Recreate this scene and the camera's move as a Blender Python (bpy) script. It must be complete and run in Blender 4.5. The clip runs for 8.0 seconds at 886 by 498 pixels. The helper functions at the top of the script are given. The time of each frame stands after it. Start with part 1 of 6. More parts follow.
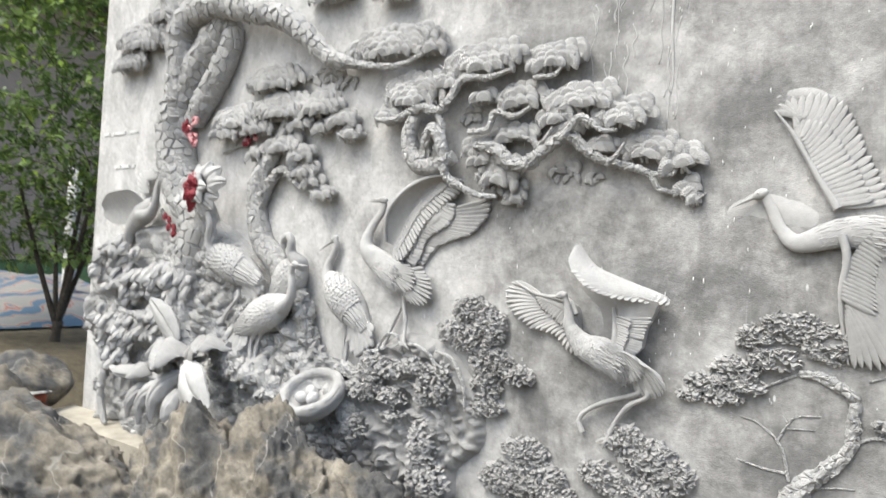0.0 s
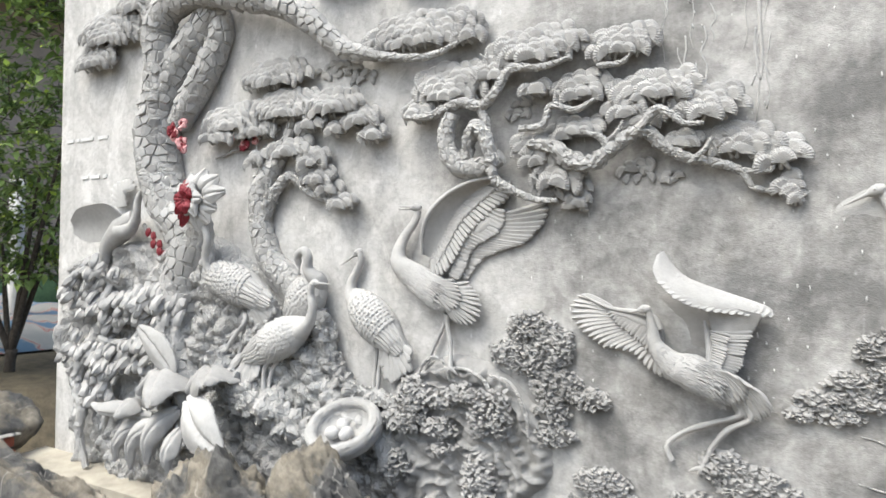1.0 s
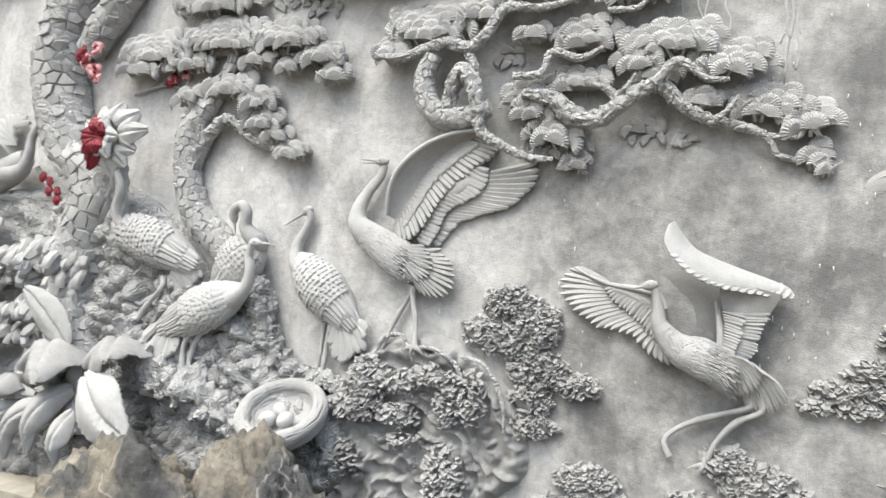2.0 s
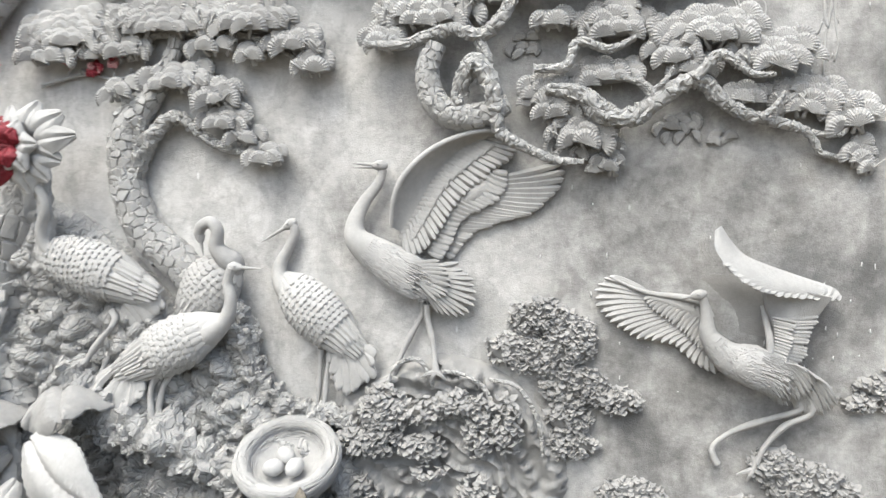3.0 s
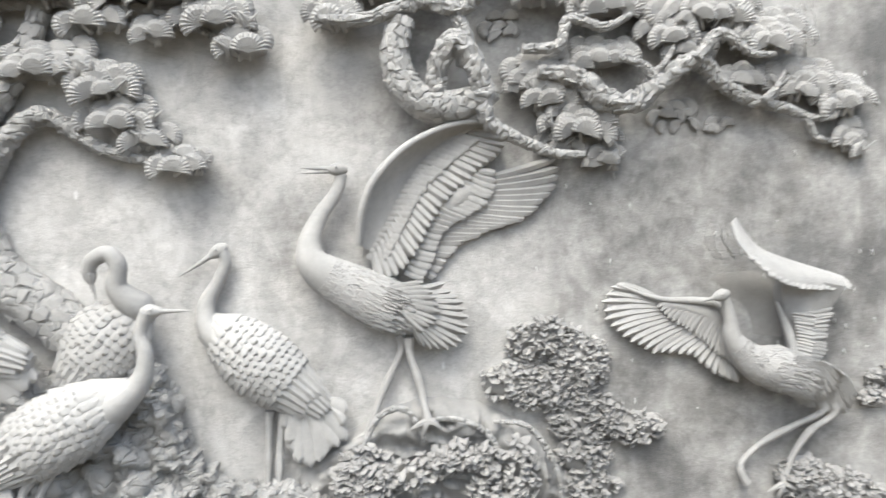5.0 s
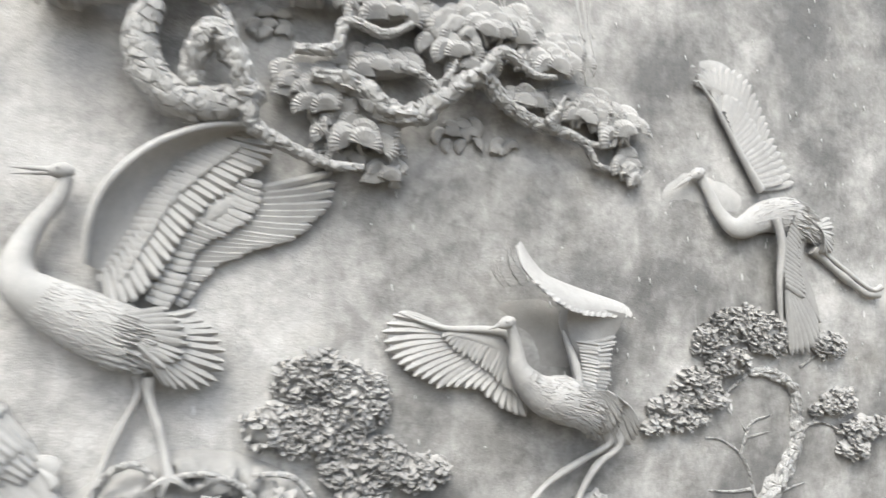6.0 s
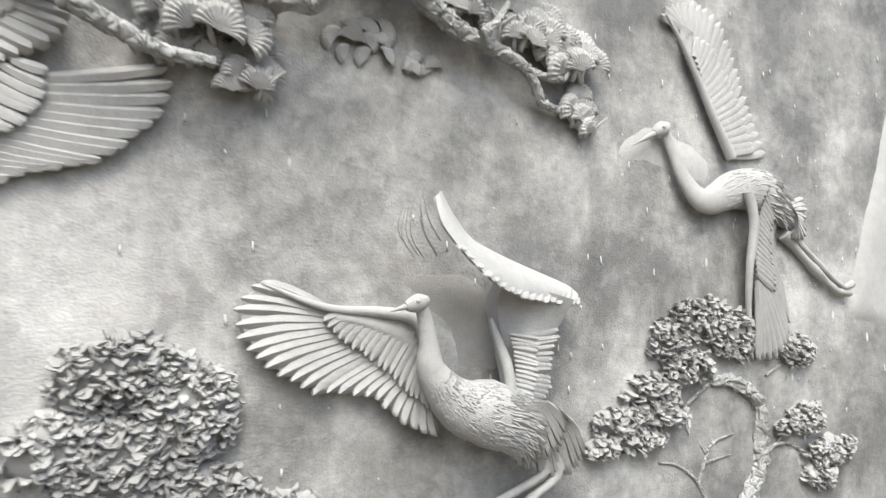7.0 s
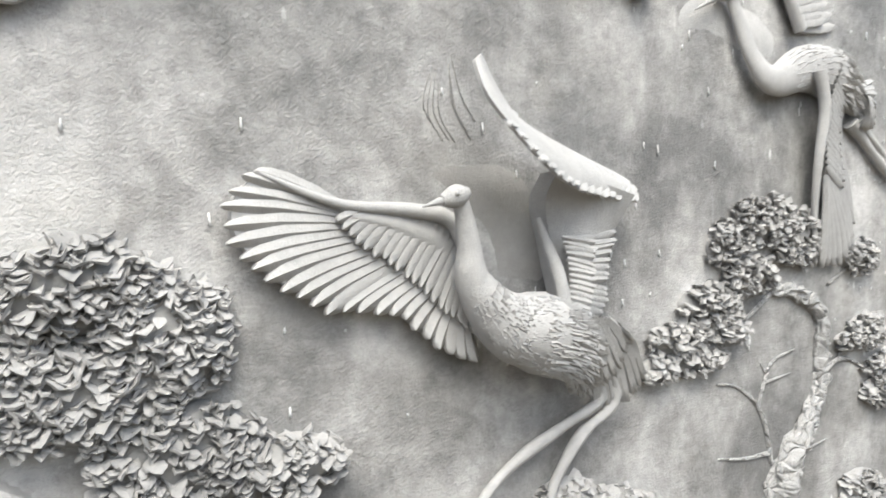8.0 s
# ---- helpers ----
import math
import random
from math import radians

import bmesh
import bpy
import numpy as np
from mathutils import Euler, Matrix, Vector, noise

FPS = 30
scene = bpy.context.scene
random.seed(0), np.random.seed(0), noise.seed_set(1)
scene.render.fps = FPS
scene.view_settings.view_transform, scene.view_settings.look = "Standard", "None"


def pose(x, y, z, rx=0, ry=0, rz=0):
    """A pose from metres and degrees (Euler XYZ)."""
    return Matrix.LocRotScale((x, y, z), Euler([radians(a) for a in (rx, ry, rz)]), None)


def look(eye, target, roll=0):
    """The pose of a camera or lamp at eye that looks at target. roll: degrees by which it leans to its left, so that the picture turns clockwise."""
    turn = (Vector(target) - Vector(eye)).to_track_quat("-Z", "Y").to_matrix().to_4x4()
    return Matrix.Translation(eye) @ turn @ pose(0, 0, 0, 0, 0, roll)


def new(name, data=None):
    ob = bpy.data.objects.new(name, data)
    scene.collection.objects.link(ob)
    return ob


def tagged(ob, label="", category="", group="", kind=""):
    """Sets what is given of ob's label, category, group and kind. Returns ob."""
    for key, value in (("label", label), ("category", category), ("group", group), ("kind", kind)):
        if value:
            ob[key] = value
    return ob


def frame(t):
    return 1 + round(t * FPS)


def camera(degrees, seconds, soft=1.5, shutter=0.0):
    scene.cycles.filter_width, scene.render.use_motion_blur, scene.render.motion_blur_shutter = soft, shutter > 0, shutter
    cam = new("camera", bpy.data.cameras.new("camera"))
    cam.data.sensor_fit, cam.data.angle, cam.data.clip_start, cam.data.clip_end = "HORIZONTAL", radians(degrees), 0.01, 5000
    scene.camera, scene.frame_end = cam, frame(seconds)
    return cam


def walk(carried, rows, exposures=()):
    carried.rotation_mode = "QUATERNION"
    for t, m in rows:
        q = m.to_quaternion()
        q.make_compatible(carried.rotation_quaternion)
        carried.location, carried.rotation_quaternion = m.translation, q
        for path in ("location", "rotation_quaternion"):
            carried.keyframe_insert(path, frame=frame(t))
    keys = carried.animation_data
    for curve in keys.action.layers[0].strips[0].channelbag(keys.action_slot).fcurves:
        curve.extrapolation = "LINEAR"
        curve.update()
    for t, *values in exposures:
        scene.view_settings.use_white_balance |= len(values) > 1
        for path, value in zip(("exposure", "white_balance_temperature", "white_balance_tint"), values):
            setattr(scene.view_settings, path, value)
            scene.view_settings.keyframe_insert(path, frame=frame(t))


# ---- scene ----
cam = camera(64.0, 8.0, shutter=0.4)
PATH = [
    (0, (0.417, -3.062, 1.472), (-0.745, -1.435, 1.521), 3.1),
    (0.5, (0.167, -2.994, 1.448), (-0.932, -1.323, 1.419), 4.7),
    (1, (-0.239, -3.009, 1.549), (-1.263, -1.291, 1.588), 0.7),
    (1.5, (-0.503, -2.988, 1.612), (-1.406, -1.204, 1.59), 2.0),
    (1.7, (-0.583, -2.86, 1.364), (-1.43, -1.049, 1.426), 3.4),
    (3, (-1.409, -2.657, 1.661), (-1.789, -0.696, 1.547), 0.3),
    (3.5, (-1.723, -2.507, 1.801), (-1.911, -0.532, 1.55), -2.5),
    (4, (-1.828, -2.37, 1.581), (-2.084, -0.396, 1.393), -1.9),
    (4.2, (-1.852, -2.27, 1.429), (-2.107, -0.287, 1.483), -2.6),
    (5.5, (-2.134, -2.169, 1.596), (-1.611, -0.239, 1.599), -2.6),
    (6, (-1.882, -1.998, 1.429), (-1.193, -0.127, 1.59), -3.6),
    (6.5, (-1.696, -1.748, 1.4), (-0.925, 0.095, 1.505), -3.5),
    (7, (-1.649, -1.423, 1.364), (-0.701, 0.331, 1.523), -1.6),
    (7.5, (-1.594, -1.181, 1.347), (-0.529, 0.512, 1.375), -2.4),
    (8, (-1.605, -1.086, 1.318), (-0.59, 0.636, 1.264), -2.6),
]
EXPOSURES = [(0.0, 0.73, 6220, 3.5), (1.5, 0.71, 6220, 3.0), (3.5, 0.63, 6200, 3.0), (8.0, 0.78, 6220, 3.0)]
walk(cam, [(t, look(eye, target, roll)) for t, eye, target, roll in PATH], EXPOSURES)

# ---- daylight: bright overcast, brightest from above and in front of the wall ----
SUN_ELEVATION, SUN_AZIMUTH = 60.0, 202.0
world = bpy.data.worlds.new("overcast")
scene.world = world
world.use_nodes = True
wn, wl = world.node_tree.nodes, world.node_tree.links
sky = wn.new("ShaderNodeTexSky")
sky.sky_type = "NISHITA"
sky.sun_disc = False
sky.sun_elevation, sky.sun_rotation = radians(SUN_ELEVATION), radians(SUN_AZIMUTH)
sky.air_density, sky.dust_density, sky.ozone_density = 1.0, 6.0, 0.6
wn["Background"].inputs["Strength"].default_value = 0.187
wl.new(sky.outputs[0], wn["Background"].inputs["Color"])
sun_data = bpy.data.lights.new("sun", "SUN")
sun_data.energy, sun_data.angle, sun_data.color = 1.55, radians(40), (1.0, 0.98, 0.95)
sun = new("sun", sun_data)
_az, _el = radians(SUN_AZIMUTH), radians(SUN_ELEVATION)
sun.matrix_world = look((math.sin(_az) * math.cos(_el) * 20, math.cos(_az) * math.cos(_el) * 20, math.sin(_el) * 20), (0, 0, 0))


# ---- materials ----
def material(name, rough=0.85):
    m = bpy.data.materials.new(name)
    m.use_nodes = True
    n, l = m.node_tree.nodes, m.node_tree.links
    b = n["Principled BSDF"]
    b.inputs["Roughness"].default_value = rough
    b.inputs["Specular IOR Level"].default_value = 0.3
    return m, n, l, b


def noise_node(n, l, coord, scale, detail=4.0, rough=0.55):
    t = n.new("ShaderNodeTexNoise")
    t.inputs["Scale"].default_value, t.inputs["Detail"].default_value, t.inputs["Roughness"].default_value = scale, detail, rough
    l.new(coord, t.inputs["Vector"])
    return t.outputs["Fac"]


def ramp_node(n, l, fac, stops):
    r = n.new("ShaderNodeValToRGB")
    while len(r.color_ramp.elements) < len(stops):
        r.color_ramp.elements.new(0.5)
    for e, (p, c) in zip(r.color_ramp.elements, stops):
        e.position, e.color = p, (*c, 1) if len(c) == 3 else (c[0], c[0], c[0], 1)
    l.new(fac, r.inputs["Fac"])
    return r.outputs["Color"]


def mix_node(n, l, fac, a, b, mode="MIX"):
    x = n.new("ShaderNodeMix")
    x.data_type, x.blend_type = "RGBA", mode
    for sock, v in ((x.inputs["Factor"], fac), (x.inputs["A"], a), (x.inputs["B"], b)):
        if isinstance(v, (int, float)):
            sock.default_value = v
        elif isinstance(v, tuple):
            sock.default_value = (*v, 1)
        else:
            l.new(v, sock)
    return x.outputs["Result"]


def bump_node(n, l, height, strength, distance, bsdf):
    b = n.new("ShaderNodeBump")
    b.inputs["Strength"].default_value, b.inputs["Distance"].default_value = strength, distance
    l.new(height, b.inputs["Height"])
    l.new(b.outputs["Normal"], bsdf.inputs["Normal"])


def world_coords(n, l, scale=(1, 1, 1)):
    g = n.new("ShaderNodeNewGeometry")
    m = n.new("ShaderNodeMapping")
    m.inputs["Scale"].default_value = scale
    l.new(g.outputs["Position"], m.inputs["Vector"])
    return m.outputs["Vector"]


def grey(v, warm=0.0):
    return (v * (1 + warm), v, v * (1 - warm))


def cement_material(name, low, high, warm=0.012, vary=False, grain=260.0, deep=0.006):
    m, n, l, b = material(name, 0.88)
    c = world_coords(n, l)
    big = ramp_node(n, l, noise_node(n, l, c, 3.1, 5, 0.6), [(0.32, grey(low, warm)), (0.68, grey(high, warm))])
    fine = ramp_node(n, l, noise_node(n, l, c, 38.0, 5, 0.7), [(0.25, (0.78,)), (0.75, (1.0,))])
    col = mix_node(n, l, 0.8, big, fine, "MULTIPLY")
    if vary:
        o = n.new("ShaderNodeObjectInfo")
        col = mix_node(n, l, 1.0, col, ramp_node(n, l, o.outputs["Random"], [(0.0, (0.82,)), (1.0, (1.0,))]), "MULTIPLY")
    l.new(col, b.inputs["Base Color"])
    h = mix_node(n, l, 0.45, noise_node(n, l, c, 55.0, 6, 0.7), noise_node(n, l, c, grain, 3, 0.6))
    bump_node(n, l, h, 0.6, deep, b)
    return m


def rough_cement_material():
    """Cement tooled into bark and rock: deep scored relief, dirt in the scores."""
    m, n, l, b = material("scored_cement", 0.9)
    c = world_coords(n, l)
    v = n.new("ShaderNodeTexVoronoi")
    v.feature = "DISTANCE_TO_EDGE"
    v.inputs["Scale"].default_value = 27.0
    warp = n.new("ShaderNodeVectorMath")
    warp.operation = "ADD"
    wn_ = n.new("ShaderNodeTexNoise")
    wn_.inputs["Scale"].default_value = 9.0
    l.new(c, wn_.inputs["Vector"])
    half = n.new("ShaderNodeVectorMath")
    half.operation = "SCALE"
    half.inputs["Scale"].default_value = 0.16
    l.new(wn_.outputs["Color"], half.inputs[0])
    l.new(c, warp.inputs[0])
    l.new(half.outputs[0], warp.inputs[1])
    l.new(warp.outputs[0], v.inputs["Vector"])
    crack = ramp_node(n, l, v.outputs["Distance"], [(0.0, (0.15,)), (0.16, (1.0,))])
    fine = noise_node(n, l, c, 42.0, 8, 0.72)
    h = mix_node(n, l, 0.66, crack, fine)
    base = ramp_node(n, l, noise_node(n, l, c, 4.0, 6, 0.65), [(0.32, grey(0.37, 0.012)), (0.66, grey(0.53, 0.01))])
    col = mix_node(n, l, 0.4, base, ramp_node(n, l, h, [(0.15, (0.45,)), (0.5, (1.0,))]), "MULTIPLY")
    l.new(col, b.inputs["Base Color"])
    bump_node(n, l, h, 1.0, 0.024, b)
    return m


def wall_material():
    """Trowelled cement with damp patches, vertical run marks and pale lime flecks."""
    m, n, l, b = material("trowelled_cement", 0.82)
    c = world_coords(n, l)
    # the older, rain-soaked part of the wall grows paler towards the newer end
    sep = n.new("ShaderNodeSeparateXYZ")
    l.new(c, sep.inputs[0])
    age = n.new("ShaderNodeMapRange")
    age.inputs["From Min"].default_value, age.inputs["From Max"].default_value = -3.6, -1.0
    age.inputs["To Min"].default_value, age.inputs["To Max"].default_value = 0.25, -0.065
    l.new(sep.outputs[0], age.inputs["Value"])
    add = n.new("ShaderNodeMath")
    add.operation = "ADD"
    l.new(noise_node(n, l, c, 1.9, 11, 0.70), add.inputs[0])
    l.new(age.outputs[0], add.inputs[1])
    patch = ramp_node(n, l, add.outputs[0], [(0.36, grey(0.21, 0.012)), (0.45, grey(0.36, 0.02)), (0.53, grey(0.51, 0.014)), (0.66, grey(0.60, 0.014))])
    cloud = ramp_node(n, l, noise_node(n, l, c, 7.0, 10, 0.75), [(0.32, (0.74,)), (0.50, (1.0,))])
    col = mix_node(n, l, 0.75, patch, cloud, "MULTIPLY")
    # wiped and re-floated areas with distinct, ragged edges
    for scale, low, cut in ((2.6, 0.86, 0.50), (5.5, 0.90, 0.55)):
        wipe = n.new("ShaderNodeTexNoise")
        wipe.inputs["Scale"].default_value, wipe.inputs["Detail"].default_value = scale, 9.0
        wipe.inputs["Roughness"].default_value, wipe.inputs["Distortion"].default_value = 0.62, 1.6
        l.new(world_coords(n, l, (1.0, 1.0, 0.7)), wipe.inputs["Vector"])
        col = mix_node(n, l, 1.0, col, ramp_node(n, l, wipe.outputs["Fac"], [(cut - 0.03, (low,)), (cut + 0.03, (1.0,))]), "MULTIPLY")
    # fine speckle of the sand, and shallow curved trowel scuffs
    speck = ramp_node(n, l, noise_node(n, l, c, 85.0, 9, 0.8), [(0.28, (0.74,)), (0.46, (1.0,))])
    col = mix_node(n, l, 0.55, col, speck, "MULTIPLY")
    scuff = n.new("ShaderNodeTexWave")
    scuff.inputs["Scale"].default_value, scuff.inputs["Distortion"].default_value, scuff.inputs["Detail"].default_value = 2.6, 22.0, 7.0
    scuff.inputs["Detail Scale"].default_value, scuff.inputs["Detail Roughness"].default_value = 1.6, 0.72
    l.new(world_coords(n, l, (0.8, 0.8, 1.5)), scuff.inputs["Vector"])
    col = mix_node(n, l, 0.6, col, ramp_node(n, l, scuff.outputs["Fac"], [(0.04, (0.80,)), (0.22, (1.0,)), (0.93, (1.0,)), (1.0, (1.12,))]), "MULTIPLY")
    runs = ramp_node(n, l, noise_node(n, l, world_coords(n, l, (11, 11, 0.55)), 1.0, 5, 0.7), [(0.30, (0.84,)), (0.5, (1.0,))])
    col = mix_node(n, l, 0.7, col, runs, "MULTIPLY")
    pale = ramp_node(n, l, noise_node(n, l, world_coords(n, l, (23, 23, 1.3)), 1.0, 3, 0.55), [(0.71, (0.0,)), (0.75, (1.0,))])
    where = ramp_node(n, l, noise_node(n, l, world_coords(n, l, (1.7, 1.7, 1.2)), 1.0, 2), [(0.47, (0.0,)), (0.6, (0.45,))])
    col = mix_node(n, l, mix_node(n, l, 1.0, pale, where, "MULTIPLY"), col, grey(0.66))
    v = n.new("ShaderNodeTexVoronoi")
    v.inputs["Scale"].default_value, v.inputs["Randomness"].default_value = 1.0, 1.0
    l.new(world_coords(n, l, (13, 13, 5.0)), v.inputs["Vector"])
    fleck = ramp_node(n, l, v.outputs["Distance"], [(0.055, (0.8,)), (0.085, (0.0,))])
    some = ramp_node(n, l, noise_node(n, l, world_coords(n, l, (2.2, 2.2, 2.2)), 1.0, 2), [(0.50, (0.0,)), (0.56, (1.0,))])
    col = mix_node(n, l, mix_node(n, l, 1.0, fleck, some, "MULTIPLY"), col, grey(0.72))
    ochre = ramp_node(n, l, noise_node(n, l, c, 2.3, 3), [(0.60, (0.0,)), (0.75, (0.22,))])
    col = mix_node(n, l, ochre, col, (0.40, 0.37, 0.31))
    l.new(col, b.inputs["Base Color"])
    h = mix_node(n, l, 0.35, noise_node(n, l, c, 16.0, 6, 0.65), noise_node(n, l, c, 190.0, 3))
    bump_node(n, l, h, 0.75, 0.010, b)
    l.new(ramp_node(n, l, patch, [(0.25, (0.55,)), (0.5, (0.9,))]), b.inputs["Roughness"])
    return m


def rock_material():
    m, n, l, b = material("weathered_rock", 0.7)
    c = world_coords(n, l)
    base = ramp_node(n, l, noise_node(n, l, c, 3.4, 8, 0.65), [(0.32, (0.05, 0.05, 0.054)), (0.44, (0.12, 0.118, 0.115)), (0.53, (0.23, 0.205, 0.165)), (0.66, (0.38, 0.345, 0.29))])
    spots = ramp_node(n, l, noise_node(n, l, c, 21.0, 7, 0.75), [(0.30, (0.45,)), (0.6, (1.0,))])
    col = mix_node(n, l, 0.8, base, spots, "MULTIPLY")
    w = n.new("ShaderNodeTexWave")
    w.inputs["Scale"].default_value, w.inputs["Distortion"].default_value, w.inputs["Detail"].default_value = 1.1, 14.0, 4.0
    l.new(c, w.inputs["Vector"])
    vein = ramp_node(n, l, w.outputs["Fac"], [(0.9985, (0.0,)), (0.9999, (0.3,))])
    col = mix_node(n, l, vein, col, (0.62, 0.60, 0.56))
    l.new(col, b.inputs["Base Color"])
    bump_node(n, l, mix_node(n, l, 0.5, noise_node(n, l, c, 9.0, 8, 0.7), noise_node(n, l, c, 60.0, 5, 0.7)), 0.9, 0.03, b)
    return m


def plain_material(name, a, b_, scale=20.0, rough=0.7, bump=0.3):
    m, n, l, b = material(name, rough)
    c = world_coords(n, l)
    l.new(ramp_node(n, l, noise_node(n, l, c, scale, 5, 0.65), [(0.3, a), (0.7, b_)]), b.inputs["Base Color"])
    bump_node(n, l, noise_node(n, l, c, scale * 5, 4), bump, 0.01, b)
    return m


def leaf_material():
    m, n, l, b = material("green_leaves", 0.42)
    g = n.new("ShaderNodeNewGeometry")
    col = ramp_node(n, l, g.outputs["Random Per Island"], [(0.0, (0.09, 0.14, 0.045)), (0.5, (0.18, 0.26, 0.08)), (0.86, (0.27, 0.37, 0.13)), (1.0, (0.48, 0.62, 0.10))])
    l.new(col, b.inputs["Base Color"])
    glow = n.new("ShaderNodeBsdfTranslucent")
    l.new(col, glow.inputs["Color"])
    both = n.new("ShaderNodeMixShader")
    both.inputs["Fac"].default_value = 0.4
    l.new(b.outputs[0], both.inputs[1])
    l.new(glow.outputs[0], both.inputs[2])
    l.new(both.outputs[0], n["Material Output"].inputs["Surface"])
    return m


def sheet_material():
    m, n, l, b = material("striped_plastic_sheet", 0.45)
    w = n.new("ShaderNodeTexWave")
    w.inputs["Scale"].default_value, w.inputs["Distortion"].default_value, w.inputs["Detail"].default_value = 1.7, 9.0, 3.0
    l.new(world_coords(n, l, (0.4, 1.0, 1.6)), w.inputs["Vector"])
    l.new(ramp_node(n, l, w.outputs["Fac"], [(0.0, (0.22, 0.22, 0.21)), (0.40, (0.26, 0.25, 0.23)), (0.52, (0.26, 0.08, 0.06)), (0.68, (0.26, 0.24, 0.22)), (0.85, (0.07, 0.12, 0.18))]), b.inputs["Base Color"])
    return m


CEMENT = cement_material("moulded_cement", 0.37, 0.50)
CEMENT_PIECE = cement_material("moulded_cement_pieces", 0.38, 0.54, vary=True, deep=0.012)
CEMENT_PALE = cement_material("fresh_pale_cement", 0.44, 0.57)
CEMENT_DARK = cement_material("dark_damp_and_shade_cement", 0.26, 0.36, 0.03)
CEMENT_LEAF = cement_material("weathered_leaf_cement", 0.28, 0.41, 0.014)
CEMENT_ROUGH = rough_cement_material()
CEMENT_BRANCH = cement_material("streaked_branch_cement", 0.38, 0.56, 0.012, grain=150.0, deep=0.014)
CEMENT_SMEAR = cement_material("smeared_cement", 0.42, 0.54)
LIME = cement_material("lime_wash_drips", 0.6, 0.74, 0.0)
WALL = wall_material()
ROCK = rock_material()
RED = plain_material("dark_red_paint", (0.11, 0.010, 0.016), (0.27, 0.03, 0.045), 60.0, 0.55)
PINK = plain_material("faded_pink_paint", (0.56, 0.22, 0.24), (0.62, 0.42, 0.42), 60.0, 0.6)
LEAVES = leaf_material()
STEM = plain_material("shrub_bark", (0.035, 0.028, 0.022), (0.09, 0.075, 0.06), 30.0, 0.85)
SOIL = plain_material("garden_soil", (0.06, 0.05, 0.035), (0.14, 0.115, 0.075), 9.0, 0.95, 0.8)
PLINTH = plain_material("stained_concrete", (0.27, 0.25, 0.21), (0.44, 0.41, 0.35), 6.0, 0.85)
BRICK = plain_material("red_brick", (0.20, 0.055, 0.035), (0.34, 0.12, 0.08), 18.0, 0.85)
MORTAR = plain_material("brick_mortar", (0.30, 0.29, 0.27), (0.42, 0.41, 0.39), 22.0, 0.9)
SHEET = sheet_material()
TARP = plain_material("green_tarpaulin", (0.035, 0.07, 0.03), (0.07, 0.12, 0.05), 5.0, 0.5)
TAN = plain_material("tan_render", (0.30, 0.25, 0.21), (0.40, 0.34, 0.29), 3.0, 0.9)
EAVES = plain_material("dark_weathered_eaves", (0.05, 0.042, 0.036), (0.11, 0.095, 0.08), 6.0, 0.8)


# ---- mesh tools ----
class Soup:
    def __init__(self):
        self.v, self.f = [], []

    def add(self, verts, faces):
        k = len(self.v)
        self.v.extend(verts)
        self.f.extend([tuple(i + k for i in q) for q in faces])

    def mesh(self, name, mat, smooth=True, crease=0):
        me = bpy.data.meshes.new(name)
        me.from_pydata([tuple(p) for p in self.v], [], self.f)
        me.update()
        me.materials.append(mat)
        me.polygons.foreach_set("use_smooth", [smooth] * len(me.polygons))
        if smooth and crease:
            me.set_sharp_from_angle(angle=radians(crease))
        return me


def thing(name, label, category, group="", kind=""):
    return tagged(new(name), label, category, group, kind)


def part(name, soup, mat, parent=None, label="", smooth=True, kind=""):
    ob = new(name, soup if isinstance(soup, bpy.types.Mesh) else soup.mesh(name, mat, smooth))
    if parent is not None:
        ob.parent = parent
    return tagged(ob, label, "", "", kind)


def spline(pts, n):
    """n points of a smooth curve through pts (any dimension)."""
    p = np.array(pts, float)
    if len(p) == 1:
        return np.repeat(p, n, 0)
    seg = np.r_[0, np.cumsum(np.linalg.norm(np.diff(p, axis=0), axis=1) + 1e-9)]
    ext = np.vstack([2 * p[0] - p[1], p, 2 * p[-1] - p[-2]])
    out = []
    for s in np.linspace(0, seg[-1], n):
        i = min(np.searchsorted(seg, s, "right") - 1, len(p) - 2)
        u = (s - seg[i]) / (seg[i + 1] - seg[i])
        a, b, c, d = ext[i : i + 4]
        out.append(0.5 * (2 * b + (c - a) * u + (2 * a - 5 * b + 4 * c - d) * u**2 + (3 * b - a - 3 * c + d) * u**3))
    return np.array(out)


def at_depth(xz, y):
    """(x, z) wall places as points y in front of the wall; y may be a list."""
    ys = np.interp(np.linspace(0, 1, len(xz)), np.linspace(0, 1, len(y)), y) if isinstance(y, (list, tuple)) else [y] * len(xz)
    return [(a, -d, b) for (a, b), d in zip(xz, ys)]


def values(v, n):
    return np.interp(np.linspace(0, 1, n), np.linspace(0, 1, len(v)), v)


def unit(v):
    v = np.array(v, float)
    return v / (np.linalg.norm(v) + 1e-12)


